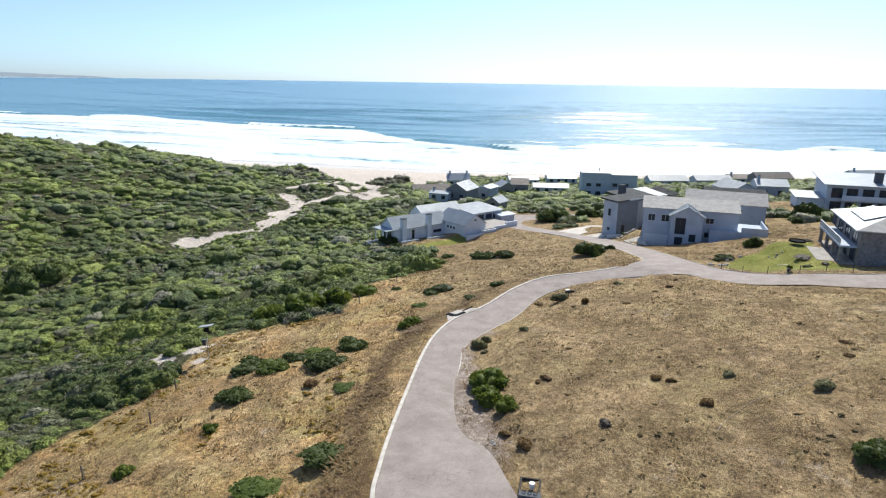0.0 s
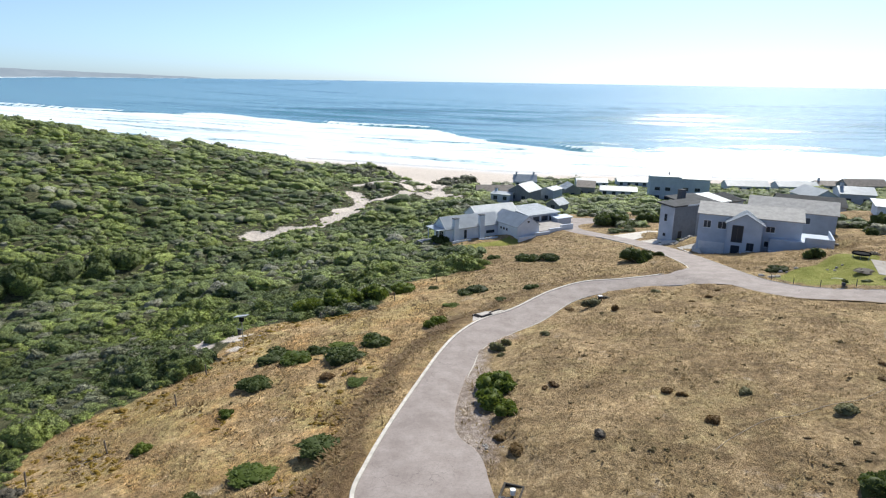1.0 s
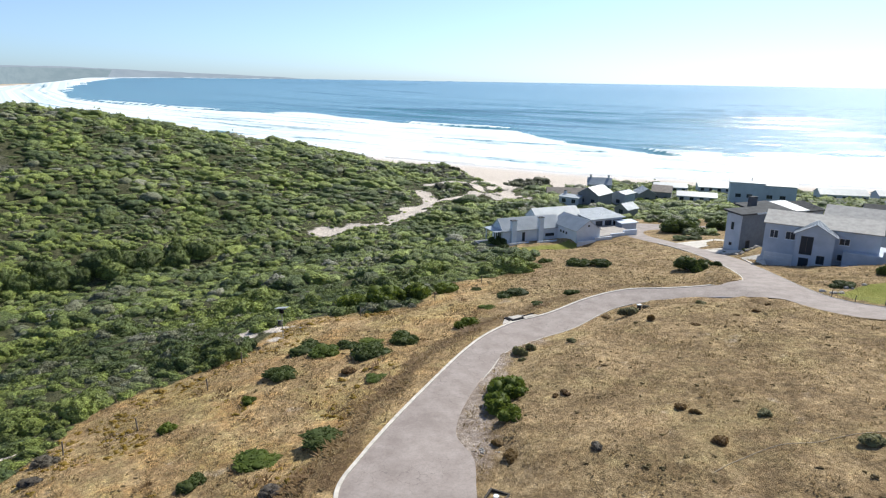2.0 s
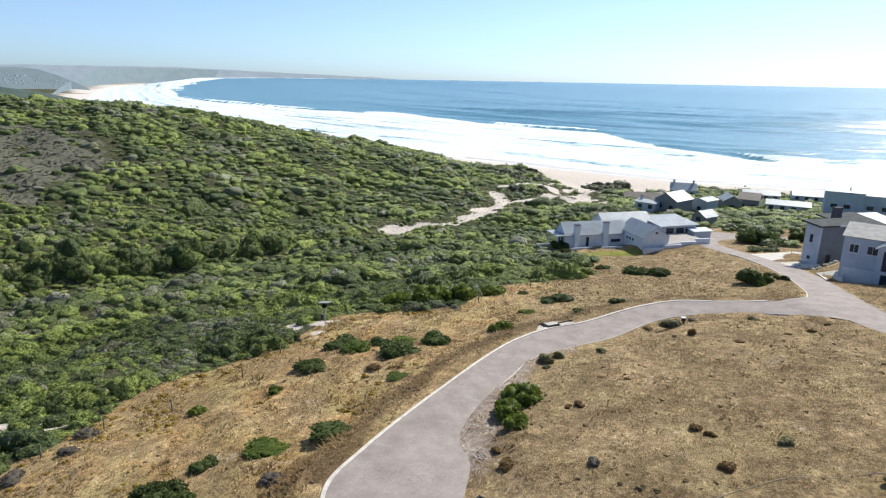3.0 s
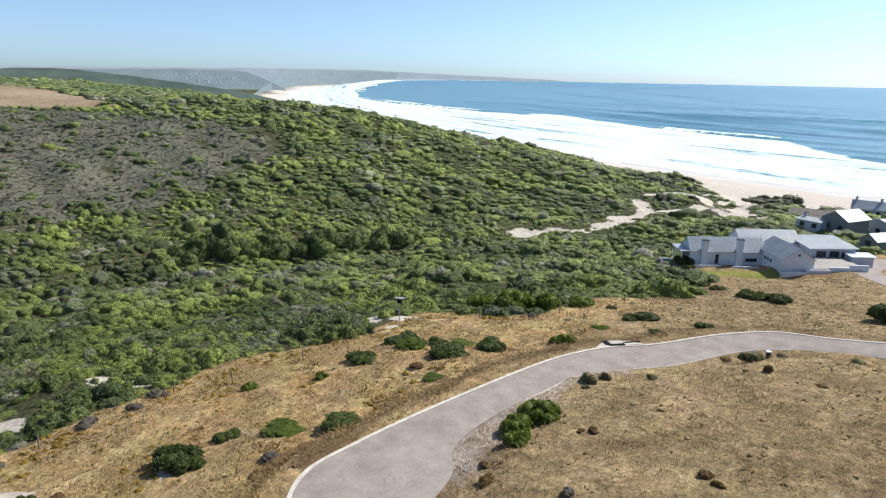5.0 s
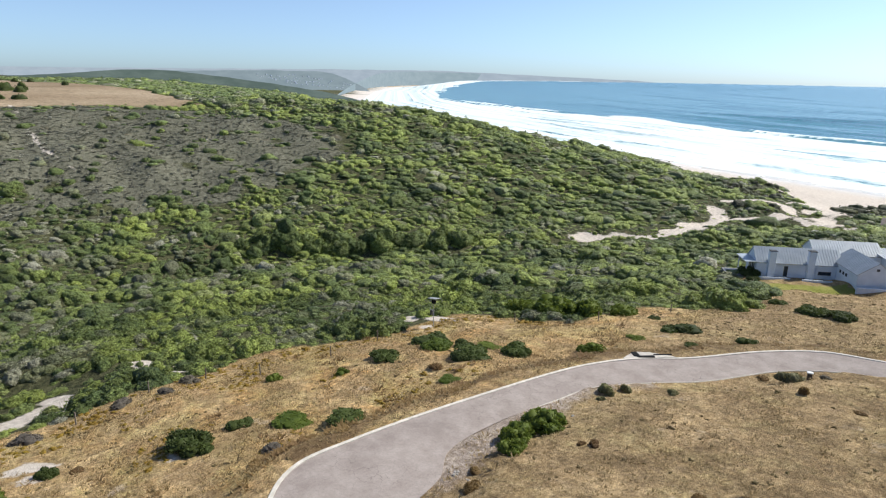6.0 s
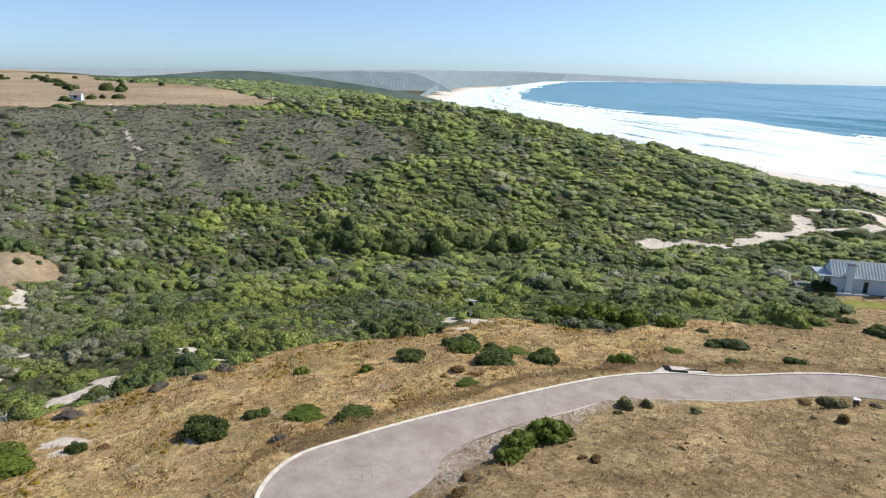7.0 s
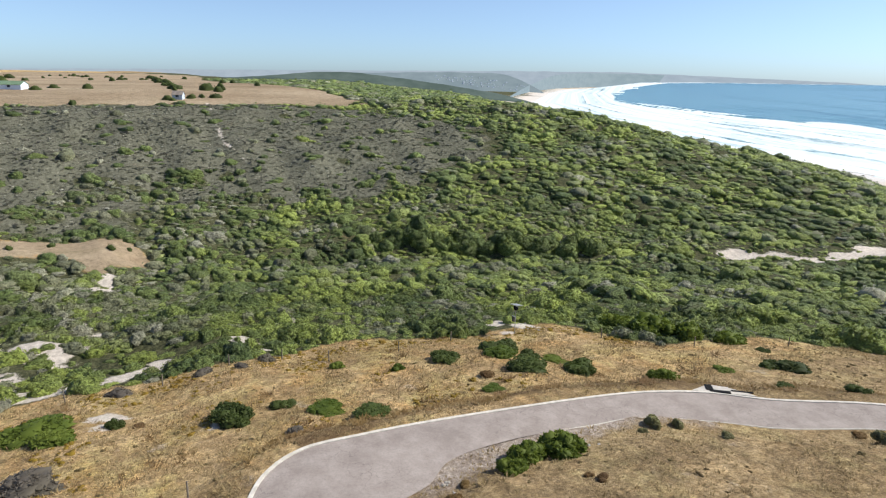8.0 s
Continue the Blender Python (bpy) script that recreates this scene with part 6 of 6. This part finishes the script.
# ---- posts, tower and street furniture ----
WOOD = plain("grey_weathered_wood", (0.16, 0.13, 0.10), (0.27, 0.23, 0.19), 5, 0.9, bump=0.4, stretch=(3, 3, 0.5))
DARK_BROWN = plain("dark_box_and_pit_shade", (0.045, 0.038, 0.032), (0.09, 0.078, 0.066), 5, 0.9, bump=0.4)
CONCRETE = plain("rough_concrete", (0.42, 0.38, 0.34), (0.56, 0.51, 0.46), 2.0, 0.9, bump=0.4)
# black plastic; also stands for the shade inside the pit and drain slots
BLACK = plain("black_plastic_and_opening_shade", (0.012, 0.012, 0.013), (0.025, 0.025, 0.027), 4, 0.9, spec=0.05)
WHITE_PLASTIC = plain("white_plastic", (0.72, 0.72, 0.70), (0.80, 0.80, 0.78), 3, 0.4)
HOSE = plain("pale_hose", (0.36, 0.30, 0.22), (0.46, 0.39, 0.30), 4, 0.6)
ROCK = plain("pale_stone", (0.30, 0.27, 0.24), (0.46, 0.43, 0.39), 2.5, 0.9, bump=0.5)


def round_post(name, parent, x, y, z0, z1, r, mat, lean=0.0):
    bm = bmesh.new()
    bmesh.ops.create_cone(bm, cap_ends=True, segments=10, radius1=r, radius2=r * 0.9, depth=z1 - z0, matrix=pose(x, y, (z0 + z1) / 2, lean, lean * 0.6, 0))
    return part(name, bm, mat, parent)


for i, (x, y) in enumerate(((-34.5, 9.0), (-34.5, 18.8), (-34.3, 28.5), (-35.2, 36.1), (-35.0, 42.5), (-30.7, 47.2), (-28.7, 55.8), (-29.6, 64.0), (-3.1, 27.6), (-22.0, 84.0), (-12.5, 91.5), (-7.6, 104.5))):
    bm = bmesh.new()
    bmesh.ops.create_cone(bm, cap_ends=True, segments=9, radius1=0.075, radius2=0.065, depth=1.7, matrix=pose(0, 0, 0.55, rnd.uniform(-3, 3), rnd.uniform(-4, 4), 0))
    me = bpy.data.meshes.new("fence_post")
    bm.to_mesh(me)
    bm.free()
    me.materials.append(WOOD)
    ob = new("fence_post", me)
    ob.matrix_world = pose(x, y, level(x, y))
    tagged(ob, "grey weathered wooden fence post on the scrub edge", "post", "fence posts along the scrub")

mast = tagged(new("solar_mast"), "solar panel and battery box on a slim pole by scrub", "solar panel")
mast.matrix_world = pose(-29.95, 74.85, level(-29.95, 74.85))
top = -3.6 - level(-29.95, 74.85)
round_post("pole", mast, 0, 0, -0.5, top - 0.05, 0.055, STEEL, 0.0)
slab("panel", mast, [(-0.85, -0.5, top - 0.12), (0.85, -0.5, top + 0.16), (0.85, 0.62, top + 0.02), (-0.85, 0.62, top - 0.26)], 0.05, PANEL)
box("panel_frame", mast, -0.7, 0.7, -0.04, 0.04, top - 0.26, top - 0.2, STEEL, 0.0)
box("battery_box", mast, -0.28, 0.28, -0.2, 0.2, top - 0.85, top - 0.32, BLACK, 0.02)
box("bracket", mast, -0.75, 0.1, -0.05, 0.05, top - 2.02, top - 1.94, STEEL, 0.0)
box("control_box", mast, -0.62, -0.18, -0.16, 0.16, top - 2.75, top - 2.03, DARK_FRAME, 0.02)
bm = bmesh.new()
bmesh.ops.create_cone(bm, cap_ends=True, segments=8, radius1=0.03, radius2=0.03, depth=1.5, matrix=pose(-0.35, 0, top - 1.1, 0, 32, 0))
part("brace", bm, STEEL, mast)

# kerb inlet of the storm drain
drain = tagged(new("storm_drain"), "pale concrete storm drain inlet with a dark slot beside the lane", "drain")
drain.matrix_world = pose(2.9, 76.4, -2.3, 0, 0, 50.0)
bm = bmesh.new()
for q in ((-2.9, 0.04), (3.2, 0.04), (2.6, 0.5), (0.9, 1.3), (-1.1, 1.7), (-1.6, 1.2)):
    bm.verts.new((q[0], q[1], 0.09))
bm.faces.new(bm.verts)
r = bmesh.ops.extrude_face_region(bm, geom=list(bm.faces))
bmesh.ops.translate(bm, verts=[v for v in r["geom"] if isinstance(v, bmesh.types.BMVert)], vec=(0, 0, -0.5))
bmesh.ops.recalc_face_normals(bm, faces=bm.faces)
part("apron", bm, CONCRETE, drain)
box("cover", drain, -0.8, 0.75, 0.42, 1.25, 0.092, 0.2, CONCRETE, 0.02)
# the openings are solid black bars, the shade inside put into their colour
box("slot", drain, -1.15, 0.8, 0.03, 0.40, 0.0, 0.17, BLACK, 0.0)
box("slot", drain, -1.45, -0.83, 0.41, 1.5, 0.0, 0.17, BLACK, 0.0)
box("slot", drain, 0.9, 3.0, 0.60, 0.78, 0.05, 0.16, BLACK, 0.0)

# open service pit by the turning head
pit = tagged(new("service_pit"), "dark open service pit with metal frame and white bucket", "pit")
pit.matrix_world = pose(6.5, 38.2, level(6.5, 38.2) + 0.02, 0, 0, -12)
# pit walls and floor carry the shade of the inside in their colour
for x0, x1, y0, y1 in ((-0.75, -0.6, -0.9, 0.9), (0.6, 0.75, -0.9, 0.9), (-0.6, 0.6, 0.75, 0.9), (-0.6, 0.6, -0.9, -0.75)):
    box("pit_wall", pit, x0, x1, y0, y1, -0.5, 0.16, DARK_BROWN, 0.02)
box("pit_floor", pit, -0.6, 0.6, -0.75, 0.75, -0.45, -0.3, BLACK, 0.0)
box("cover", pit, -0.7, 0.85, -1.5, -0.92, 0.1, 0.3, DARK_STONE, 0.03)
for k in range(3):
    bm = bmesh.new()
    bmesh.ops.create_cone(bm, cap_ends=False, segments=14, radius1=0.16, radius2=0.16, depth=0.06, matrix=pose(-0.35 + 0.4 * k, -1.1, 0.34))
    part("ring", bm, STEEL, pit)
bm = bmesh.new()
bmesh.ops.create_cone(bm, cap_ends=True, segments=16, radius1=0.17, radius2=0.2, depth=0.42, matrix=pose(0.15, -0.3, 0.36))
part("bucket", bm, WHITE_PLASTIC, pit, "white plastic bucket")

meter = tagged(new("meter_box"), "small dark meter box with a white lid beside a shrub", "box")
meter.matrix_world = pose(17.5, 81.6, level(17.5, 81.6), 0, 0, 20)
box("body", meter, -0.22, 0.22, -0.18, 0.18, -0.2, 0.75, DARK_BROWN, 0.02)
box("lid", meter, -0.28, 0.28, -0.24, 0.24, 0.752, 0.86, WHITE_PLASTIC, 0.02)

# hose lying on the field
pts = bend([(20.5, 41.0), (22.2, 42.8), (24.7, 44.6), (29.0, 46.8), (33.8, 48.6), (39.3, 52.8), (41.3, 57.0), (42.3, 62.2), (44.5, 64.5), (49.0, 61.0)], 0.6)
cu = bpy.data.curves.new("hose", "CURVE")
cu.dimensions, cu.bevel_depth, cu.bevel_resolution = "3D", 0.02, 1
sp = cu.splines.new("POLY")
sp.points.add(len(pts) - 1)
for q, (x, y) in zip(sp.points, pts):
    q.co = (x, y, level(x, y) + 0.06, 1)
cu.materials.append(HOSE)
tagged(new("hose", cu), "long pale hose lying in curves on the dry field", "hose")

# garden of the stone house
tramp = tagged(new("trampoline"), "round black trampoline standing on the green lawn", "trampoline")
tramp.matrix_world = pose(56.85, 96.7, level(56.85, 96.7))
bm = bmesh.new()
bmesh.ops.create_cone(bm, cap_ends=True, segments=28, radius1=1.05, radius2=1.05, depth=0.05, matrix=pose(0, 0, 0.62))
part("mat", bm, BLACK, tramp)
bm = bmesh.new()
bmesh.ops.create_cone(bm, cap_ends=False, segments=28, radius1=1.25, radius2=1.2, depth=0.26, matrix=pose(0, 0, 0.64))
part("rim", bm, BLACK, tramp)
for k in range(6):
    round_post("leg", tramp, 1.15 * math.cos(k * 1.047), 1.15 * math.sin(k * 1.047), -0.05, 0.56, 0.03, STEEL)

pot = tagged(new("garden_plant"), "small dark potted plant with one long pale bent leaf", "plant")
pot.matrix_world = pose(47.9, 82.4, level(47.9, 82.4))
bm = bmesh.new()
bmesh.ops.create_cone(bm, cap_ends=True, segments=12, radius1=0.2, radius2=0.27, depth=0.45, matrix=pose(0, 0, 0.2))
part("pot", bm, DARK_STONE, pot)
v, t = bush_shape(901, 4, 2, 6, 120, 0.16, 0.2)
array_object("foliage", v * np.array([0.42, 0.42, 0.55]) + np.array([0, 0, 0.42]), t, LEAF_DARK, pot)
bm = bmesh.new()
rows = []
for k in range(9):
    a = k / 8 * 1.35
    x, z, w = -0.2 - 1.5 * math.sin(a), 0.95 - 0.35 * (1 - math.cos(a)) + 0.22 * math.sin(a), 0.09 * (1 - 0.75 * k / 8)
    rows.append([bm.verts.new((x, -w, z)), bm.verts.new((x, 0, z - 0.03)), bm.verts.new((x, w, z))])
for a, b in zip(rows[:-1], rows[1:]):
    for k in range(2):
        bm.faces.new((a[k], a[k + 1], b[k + 1], b[k]))
part("leaf", bm, WHITE_PLASTIC, pot, "long pale bent leaf")

fence = tagged(new("garden_fence"), "low dark post and wire fence along the lawn", "fence")
run = bend([(41.6, 88.8), (43.2, 85.6), (45.6, 83.4), (49.0, 81.6), (53.0, 80.4), (57.5, 79.9)], 1.0)
for i in range(0, len(run), 3):
    x, y = run[i]
    round_post("post", fence, x, y, level(x, y) - 0.2, level(x, y) + 0.95, 0.045, DARK_FRAME)
for hgt in (0.3, 0.6, 0.88):
    bm = bmesh.new()
    prev = None
    for x, y in run:
        ring = [bm.verts.new((x + dx, y + dx, level(x, y) + hgt + dz)) for dx, dz in ((-0.004, 0), (0.004, 0.004), (0.004, -0.004))]
        if prev:
            for k in range(3):
                bm.faces.new((prev[k], prev[(k + 1) % 3], ring[(k + 1) % 3], ring[k]))
        prev = ring
    part("wire", bm, DARK_FRAME, fence)


def rock(x, y, s, seed, mat):
    r = random.Random(seed)
    bm = bmesh.new()
    bmesh.ops.create_icosphere(bm, subdivisions=2, radius=s)
    for v in bm.verts:
        v.co *= 1 + 0.35 * (noise.noise(v.co * 1.6 / s + Vector((seed, 0, 0))))
        v.co.z *= 0.65
    me = bpy.data.meshes.new("rock")
    bm.to_mesh(me)
    bm.free()
    me.materials.append(mat)
    ob = new("rock", me)
    ob.matrix_world = pose(x, y, level(x, y) + s * 0.15, 0, 0, r.uniform(0, 360))
    return tagged(ob, "rough pale stone lying on the ground", "rock", "loose stones")


seed = 0
for cx, cy, n, spread, size in ((42.6, 91.6, 9, 1.5, 0.38), (46.4, 95.0, 6, 1.4, 0.34), (61.8, 101.4, 7, 1.2, 0.35), (35.4, 133.4, 7, 1.0, 0.4), (37.4, 132.6, 8, 1.2, 0.42), (39.4, 131.9, 8, 1.2, 0.42), (41.4, 131.2, 7, 1.0, 0.45), (52.0, 93.6, 4, 1.2, 0.22), (5.0, 44.0, 7, 1.0, 0.16), (4.6, 57.5, 6, 0.9, 0.15), (64.0, 121.5, 8, 2.4, 0.4),
                                (-31.4, 78.0, 7, 2.4, 0.25), (22.0, 164.0, 8, 1.6, 0.35)):
    for _ in range(n):
        seed += 1
        rock(cx + rnd.uniform(-spread, spread), cy + rnd.uniform(-spread, spread) * 0.7, size * rnd.uniform(0.5, 1.2), seed, ROCK)

# paved driveways beside the street
for ring, z in (([(38.0, 126.5), (41.4, 125.4), (41.0, 119.6), (38.0, 117.0)], -4.2), ([(35.6, 131.6), (40.6, 133.6), (44.0, 139.5), (39.2, 138.4), (37.0, 141.6), (33.0, 140.6)], -6.35), ([(28.0, 152.0), (38.0, 155.5), (40.5, 150.0), (32.0, 142.6)], -7.9)):
    bm = bmesh.new()
    vs = [bm.verts.new((x, y, level(x, y) + 0.14)) for x, y in ring]
    bm.faces.new(vs)
    r = bmesh.ops.extrude_face_region(bm, geom=list(bm.faces))
    bmesh.ops.translate(bm, verts=[v for v in r["geom"] if isinstance(v, bmesh.types.BMVert)], vec=(0, 0, -0.8))
    bmesh.ops.recalc_face_normals(bm, faces=bm.faces)
    me = bpy.data.meshes.new("pavement_drive")
    bm.to_mesh(me)
    bm.free()
    me.materials.append(KERB)
    tagged(new("pavement_drive", me), "pale concrete driveway joining the street", "driveway", kind="structure")

# tree by the modern house
tree = tagged(new("tree"), "broad dark green tree beside the modern house", "tree")
tree.matrix_world = pose(80.6, 134.4, level(80.6, 134.4))
round_post("trunk", tree, 0, 0, -0.3, 2.2, 0.28, BARK, 3)
for k in range(5):
    a = k * 1.257
    bm = bmesh.new()
    tip = Vector((1.6 * math.cos(a), 1.6 * math.sin(a), 1.5))
    bmesh.ops.create_cone(bm, cap_ends=True, segments=7, radius1=0.14, radius2=0.05, depth=tip.length, matrix=Matrix.Translation(tip / 2 + Vector((0, 0, 1.6))) @ tip.to_track_quat("Z", "Y").to_matrix().to_4x4())
    part("limb", bm, BARK, tree)
v, t = bush_shape(777, 16, 4, 9, 1800, 0.05, 0.16, 0.85, 0.62)
array_object("crown", v * np.array([2.5, 2.5, 3.4]) + np.array([0, 0, 0.9]), t, LEAF_DARK, tree)

# farm buildings on the far fields
GREEN_ROOF = plain("green_sheet_roof", (0.13, 0.20, 0.12), (0.19, 0.27, 0.17), 0.6, 0.6)
for x, y, w, d, wall, roof, label in ((-319.0, 66.5, 5.0, 4.0, PALE_WALL, BROWN_ROOF, "small grey farm shed among bushes on the field"), (-364.0, -8.0, 12.0, 7.0, WHITE, GREEN_ROOF, "white farmhouse with a green roof on the field")):
    b = new("farm_house")
    b.matrix_world = pose(x, y, level(x, y), 0, 0, 64)
    tagged(b, label, "house")
    gable(b, -w / 2, w / 2, -d / 2, d / 2, -1.0, 2.3, 1.7, "x", wall, roof, 0.4, 0.0, 0.3)
    opening(b, "y-", -0.8, 0.9, -d / 2, 1.6, 1.2, DARK_FRAME)
FARM = [(-146.8, 12.3, 3.2, 1.0), (-140.8, 25.6, 3.0, 1.1), (-141, 4, 2.6, 0.9), (-143, 30, 2.2, 0.8), (-317, 61, 6, 2.4), (-314, 63, 4, 2.0), (-322, 73, 6, 2.4), (-325, 79, 5, 2.0), (-366, 96, 7, 4.2), (-352, 92, 6, 3.4), (-365, 26, 4, 3.0), (-306, 19, 5, 2.2), (-372, -14, 8, 7.0), (-358, 2, 5, 2.4), (-372, 10, 5, 2.2), (-356, 69, 4, 2.2)]
scatter("farm_bushes", SHAPES_MID, np.array([(x, y, level(x, y) - 0.2, w, h) for x, y, w, h in FARM], float), LEAF_DARK, "lone bushes and trees on the straw-coloured fields", "scrub")

# ---- distance, haze painted into glowing colours ----
FAR_HILLS = glow("painted_haze_far_hills", (0.29, 0.345, 0.42), (0.33, 0.385, 0.46))
TOWN_HILLS = glow("painted_haze_town_hills", (0.185, 0.236, 0.275), (0.225, 0.280, 0.322))
NEAR_HILLS = glow("painted_haze_wooded_slope", (0.080, 0.112, 0.105), (0.125, 0.162, 0.152))


def ridge(name, radius, profile, material, label):
    """A far skyline: azimuth in degrees and crest height, on a ring round the place."""
    p = np.array(profile, float)
    az = np.linspace(p[0, 0], p[-1, 0], 160)
    top = np.interp(az, p[:, 0], p[:, 1]) + 2.0 * wobble(az * 40, az * 0, 90, 91) * (radius / 4700)
    a = np.radians(az)
    x, y = 20 + radius * np.sin(a), radius * np.cos(a)
    v = np.vstack([np.column_stack([x, y, np.full(len(a), -60.0)]), np.column_stack([x * 1.01, y * 1.01, top])])
    n = len(a)
    i = np.arange(n - 1)
    ob = array_object(name, v, np.column_stack([i, i + 1, i + 1 + n, i + n]), material, smooth=True)
    return tagged(ob, label, "hills", kind="structure")


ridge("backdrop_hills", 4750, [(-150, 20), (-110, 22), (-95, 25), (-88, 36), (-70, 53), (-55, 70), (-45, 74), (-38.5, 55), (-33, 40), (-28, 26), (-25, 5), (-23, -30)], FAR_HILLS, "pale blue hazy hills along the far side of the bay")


def shore_ridge(line, tops, material, label):
    """A low hazy strip of land behind the far shore."""
    p = bend([(*q, z) for q, z in zip(line, tops)], 120)
    n = len(p)
    v = np.vstack([np.column_stack([p[:, :2], np.full(n, -60.0)]), p])
    i = np.arange(n - 1)
    return tagged(array_object("backdrop_shore", v, np.column_stack([i, i + 1, i + 1 + n, i + n]), material, smooth=True), label, "hills", kind="structure")


shore_ridge([(-1290, 930), (-2045, 1587), (-2750, 2300), (-3217, 3030), (-3110, 3740), (-2650, 4210)], (-30, 2, 46, 62, 56, 40), glow("painted_haze_far_shore", (0.215, 0.285, 0.335), (0.255, 0.325, 0.375)), "hazy strip of land behind the far beach")
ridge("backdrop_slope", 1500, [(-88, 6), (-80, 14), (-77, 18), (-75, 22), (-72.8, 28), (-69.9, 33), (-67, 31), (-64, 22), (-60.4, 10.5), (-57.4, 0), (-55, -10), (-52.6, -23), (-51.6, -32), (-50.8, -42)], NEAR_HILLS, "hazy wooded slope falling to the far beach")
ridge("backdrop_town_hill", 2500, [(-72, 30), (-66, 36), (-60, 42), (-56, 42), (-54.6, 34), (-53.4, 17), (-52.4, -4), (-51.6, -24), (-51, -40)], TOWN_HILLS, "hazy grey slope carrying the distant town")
V, T = [], []
trng = np.random.RandomState(12)
for i in range(90):
    az = trng.uniform(-61.0, -52.8)
    high = np.interp(az, [-61, -57, -55, -52.8], [29, 26, 13, -2])
    low = np.interp(az, [-61, -57, -52.8], [14, -8, -19])
    z = low + (high - low) * trng.uniform(0, 1) ** 1.2
    rr = 2300 + 3 * z
    s, hh = trng.uniform(2.5, 6.5), trng.uniform(1.2, 2.8)
    c = np.array([20 + rr * math.sin(math.radians(az)), rr * math.cos(math.radians(az)), z])
    o = len(V) * 8
    V.append(np.array([(dx * s, dy * s, dz * hh) for dz in (0, 1) for dx, dy in ((-0.5, -0.5), (0.5, -0.5), (0.5, 0.5), (-0.5, 0.5))]) + c)
    T.append(np.array([(0, 1, 2, 3), (4, 7, 6, 5), (0, 4, 5, 1), (1, 5, 6, 2), (2, 6, 7, 3), (3, 7, 4, 0)]) + o)
tagged(array_object("distant_town", np.vstack(V), np.vstack(T), PALE_WALL), "white houses of a distant town on the hazy slope", "town", kind="stuff")
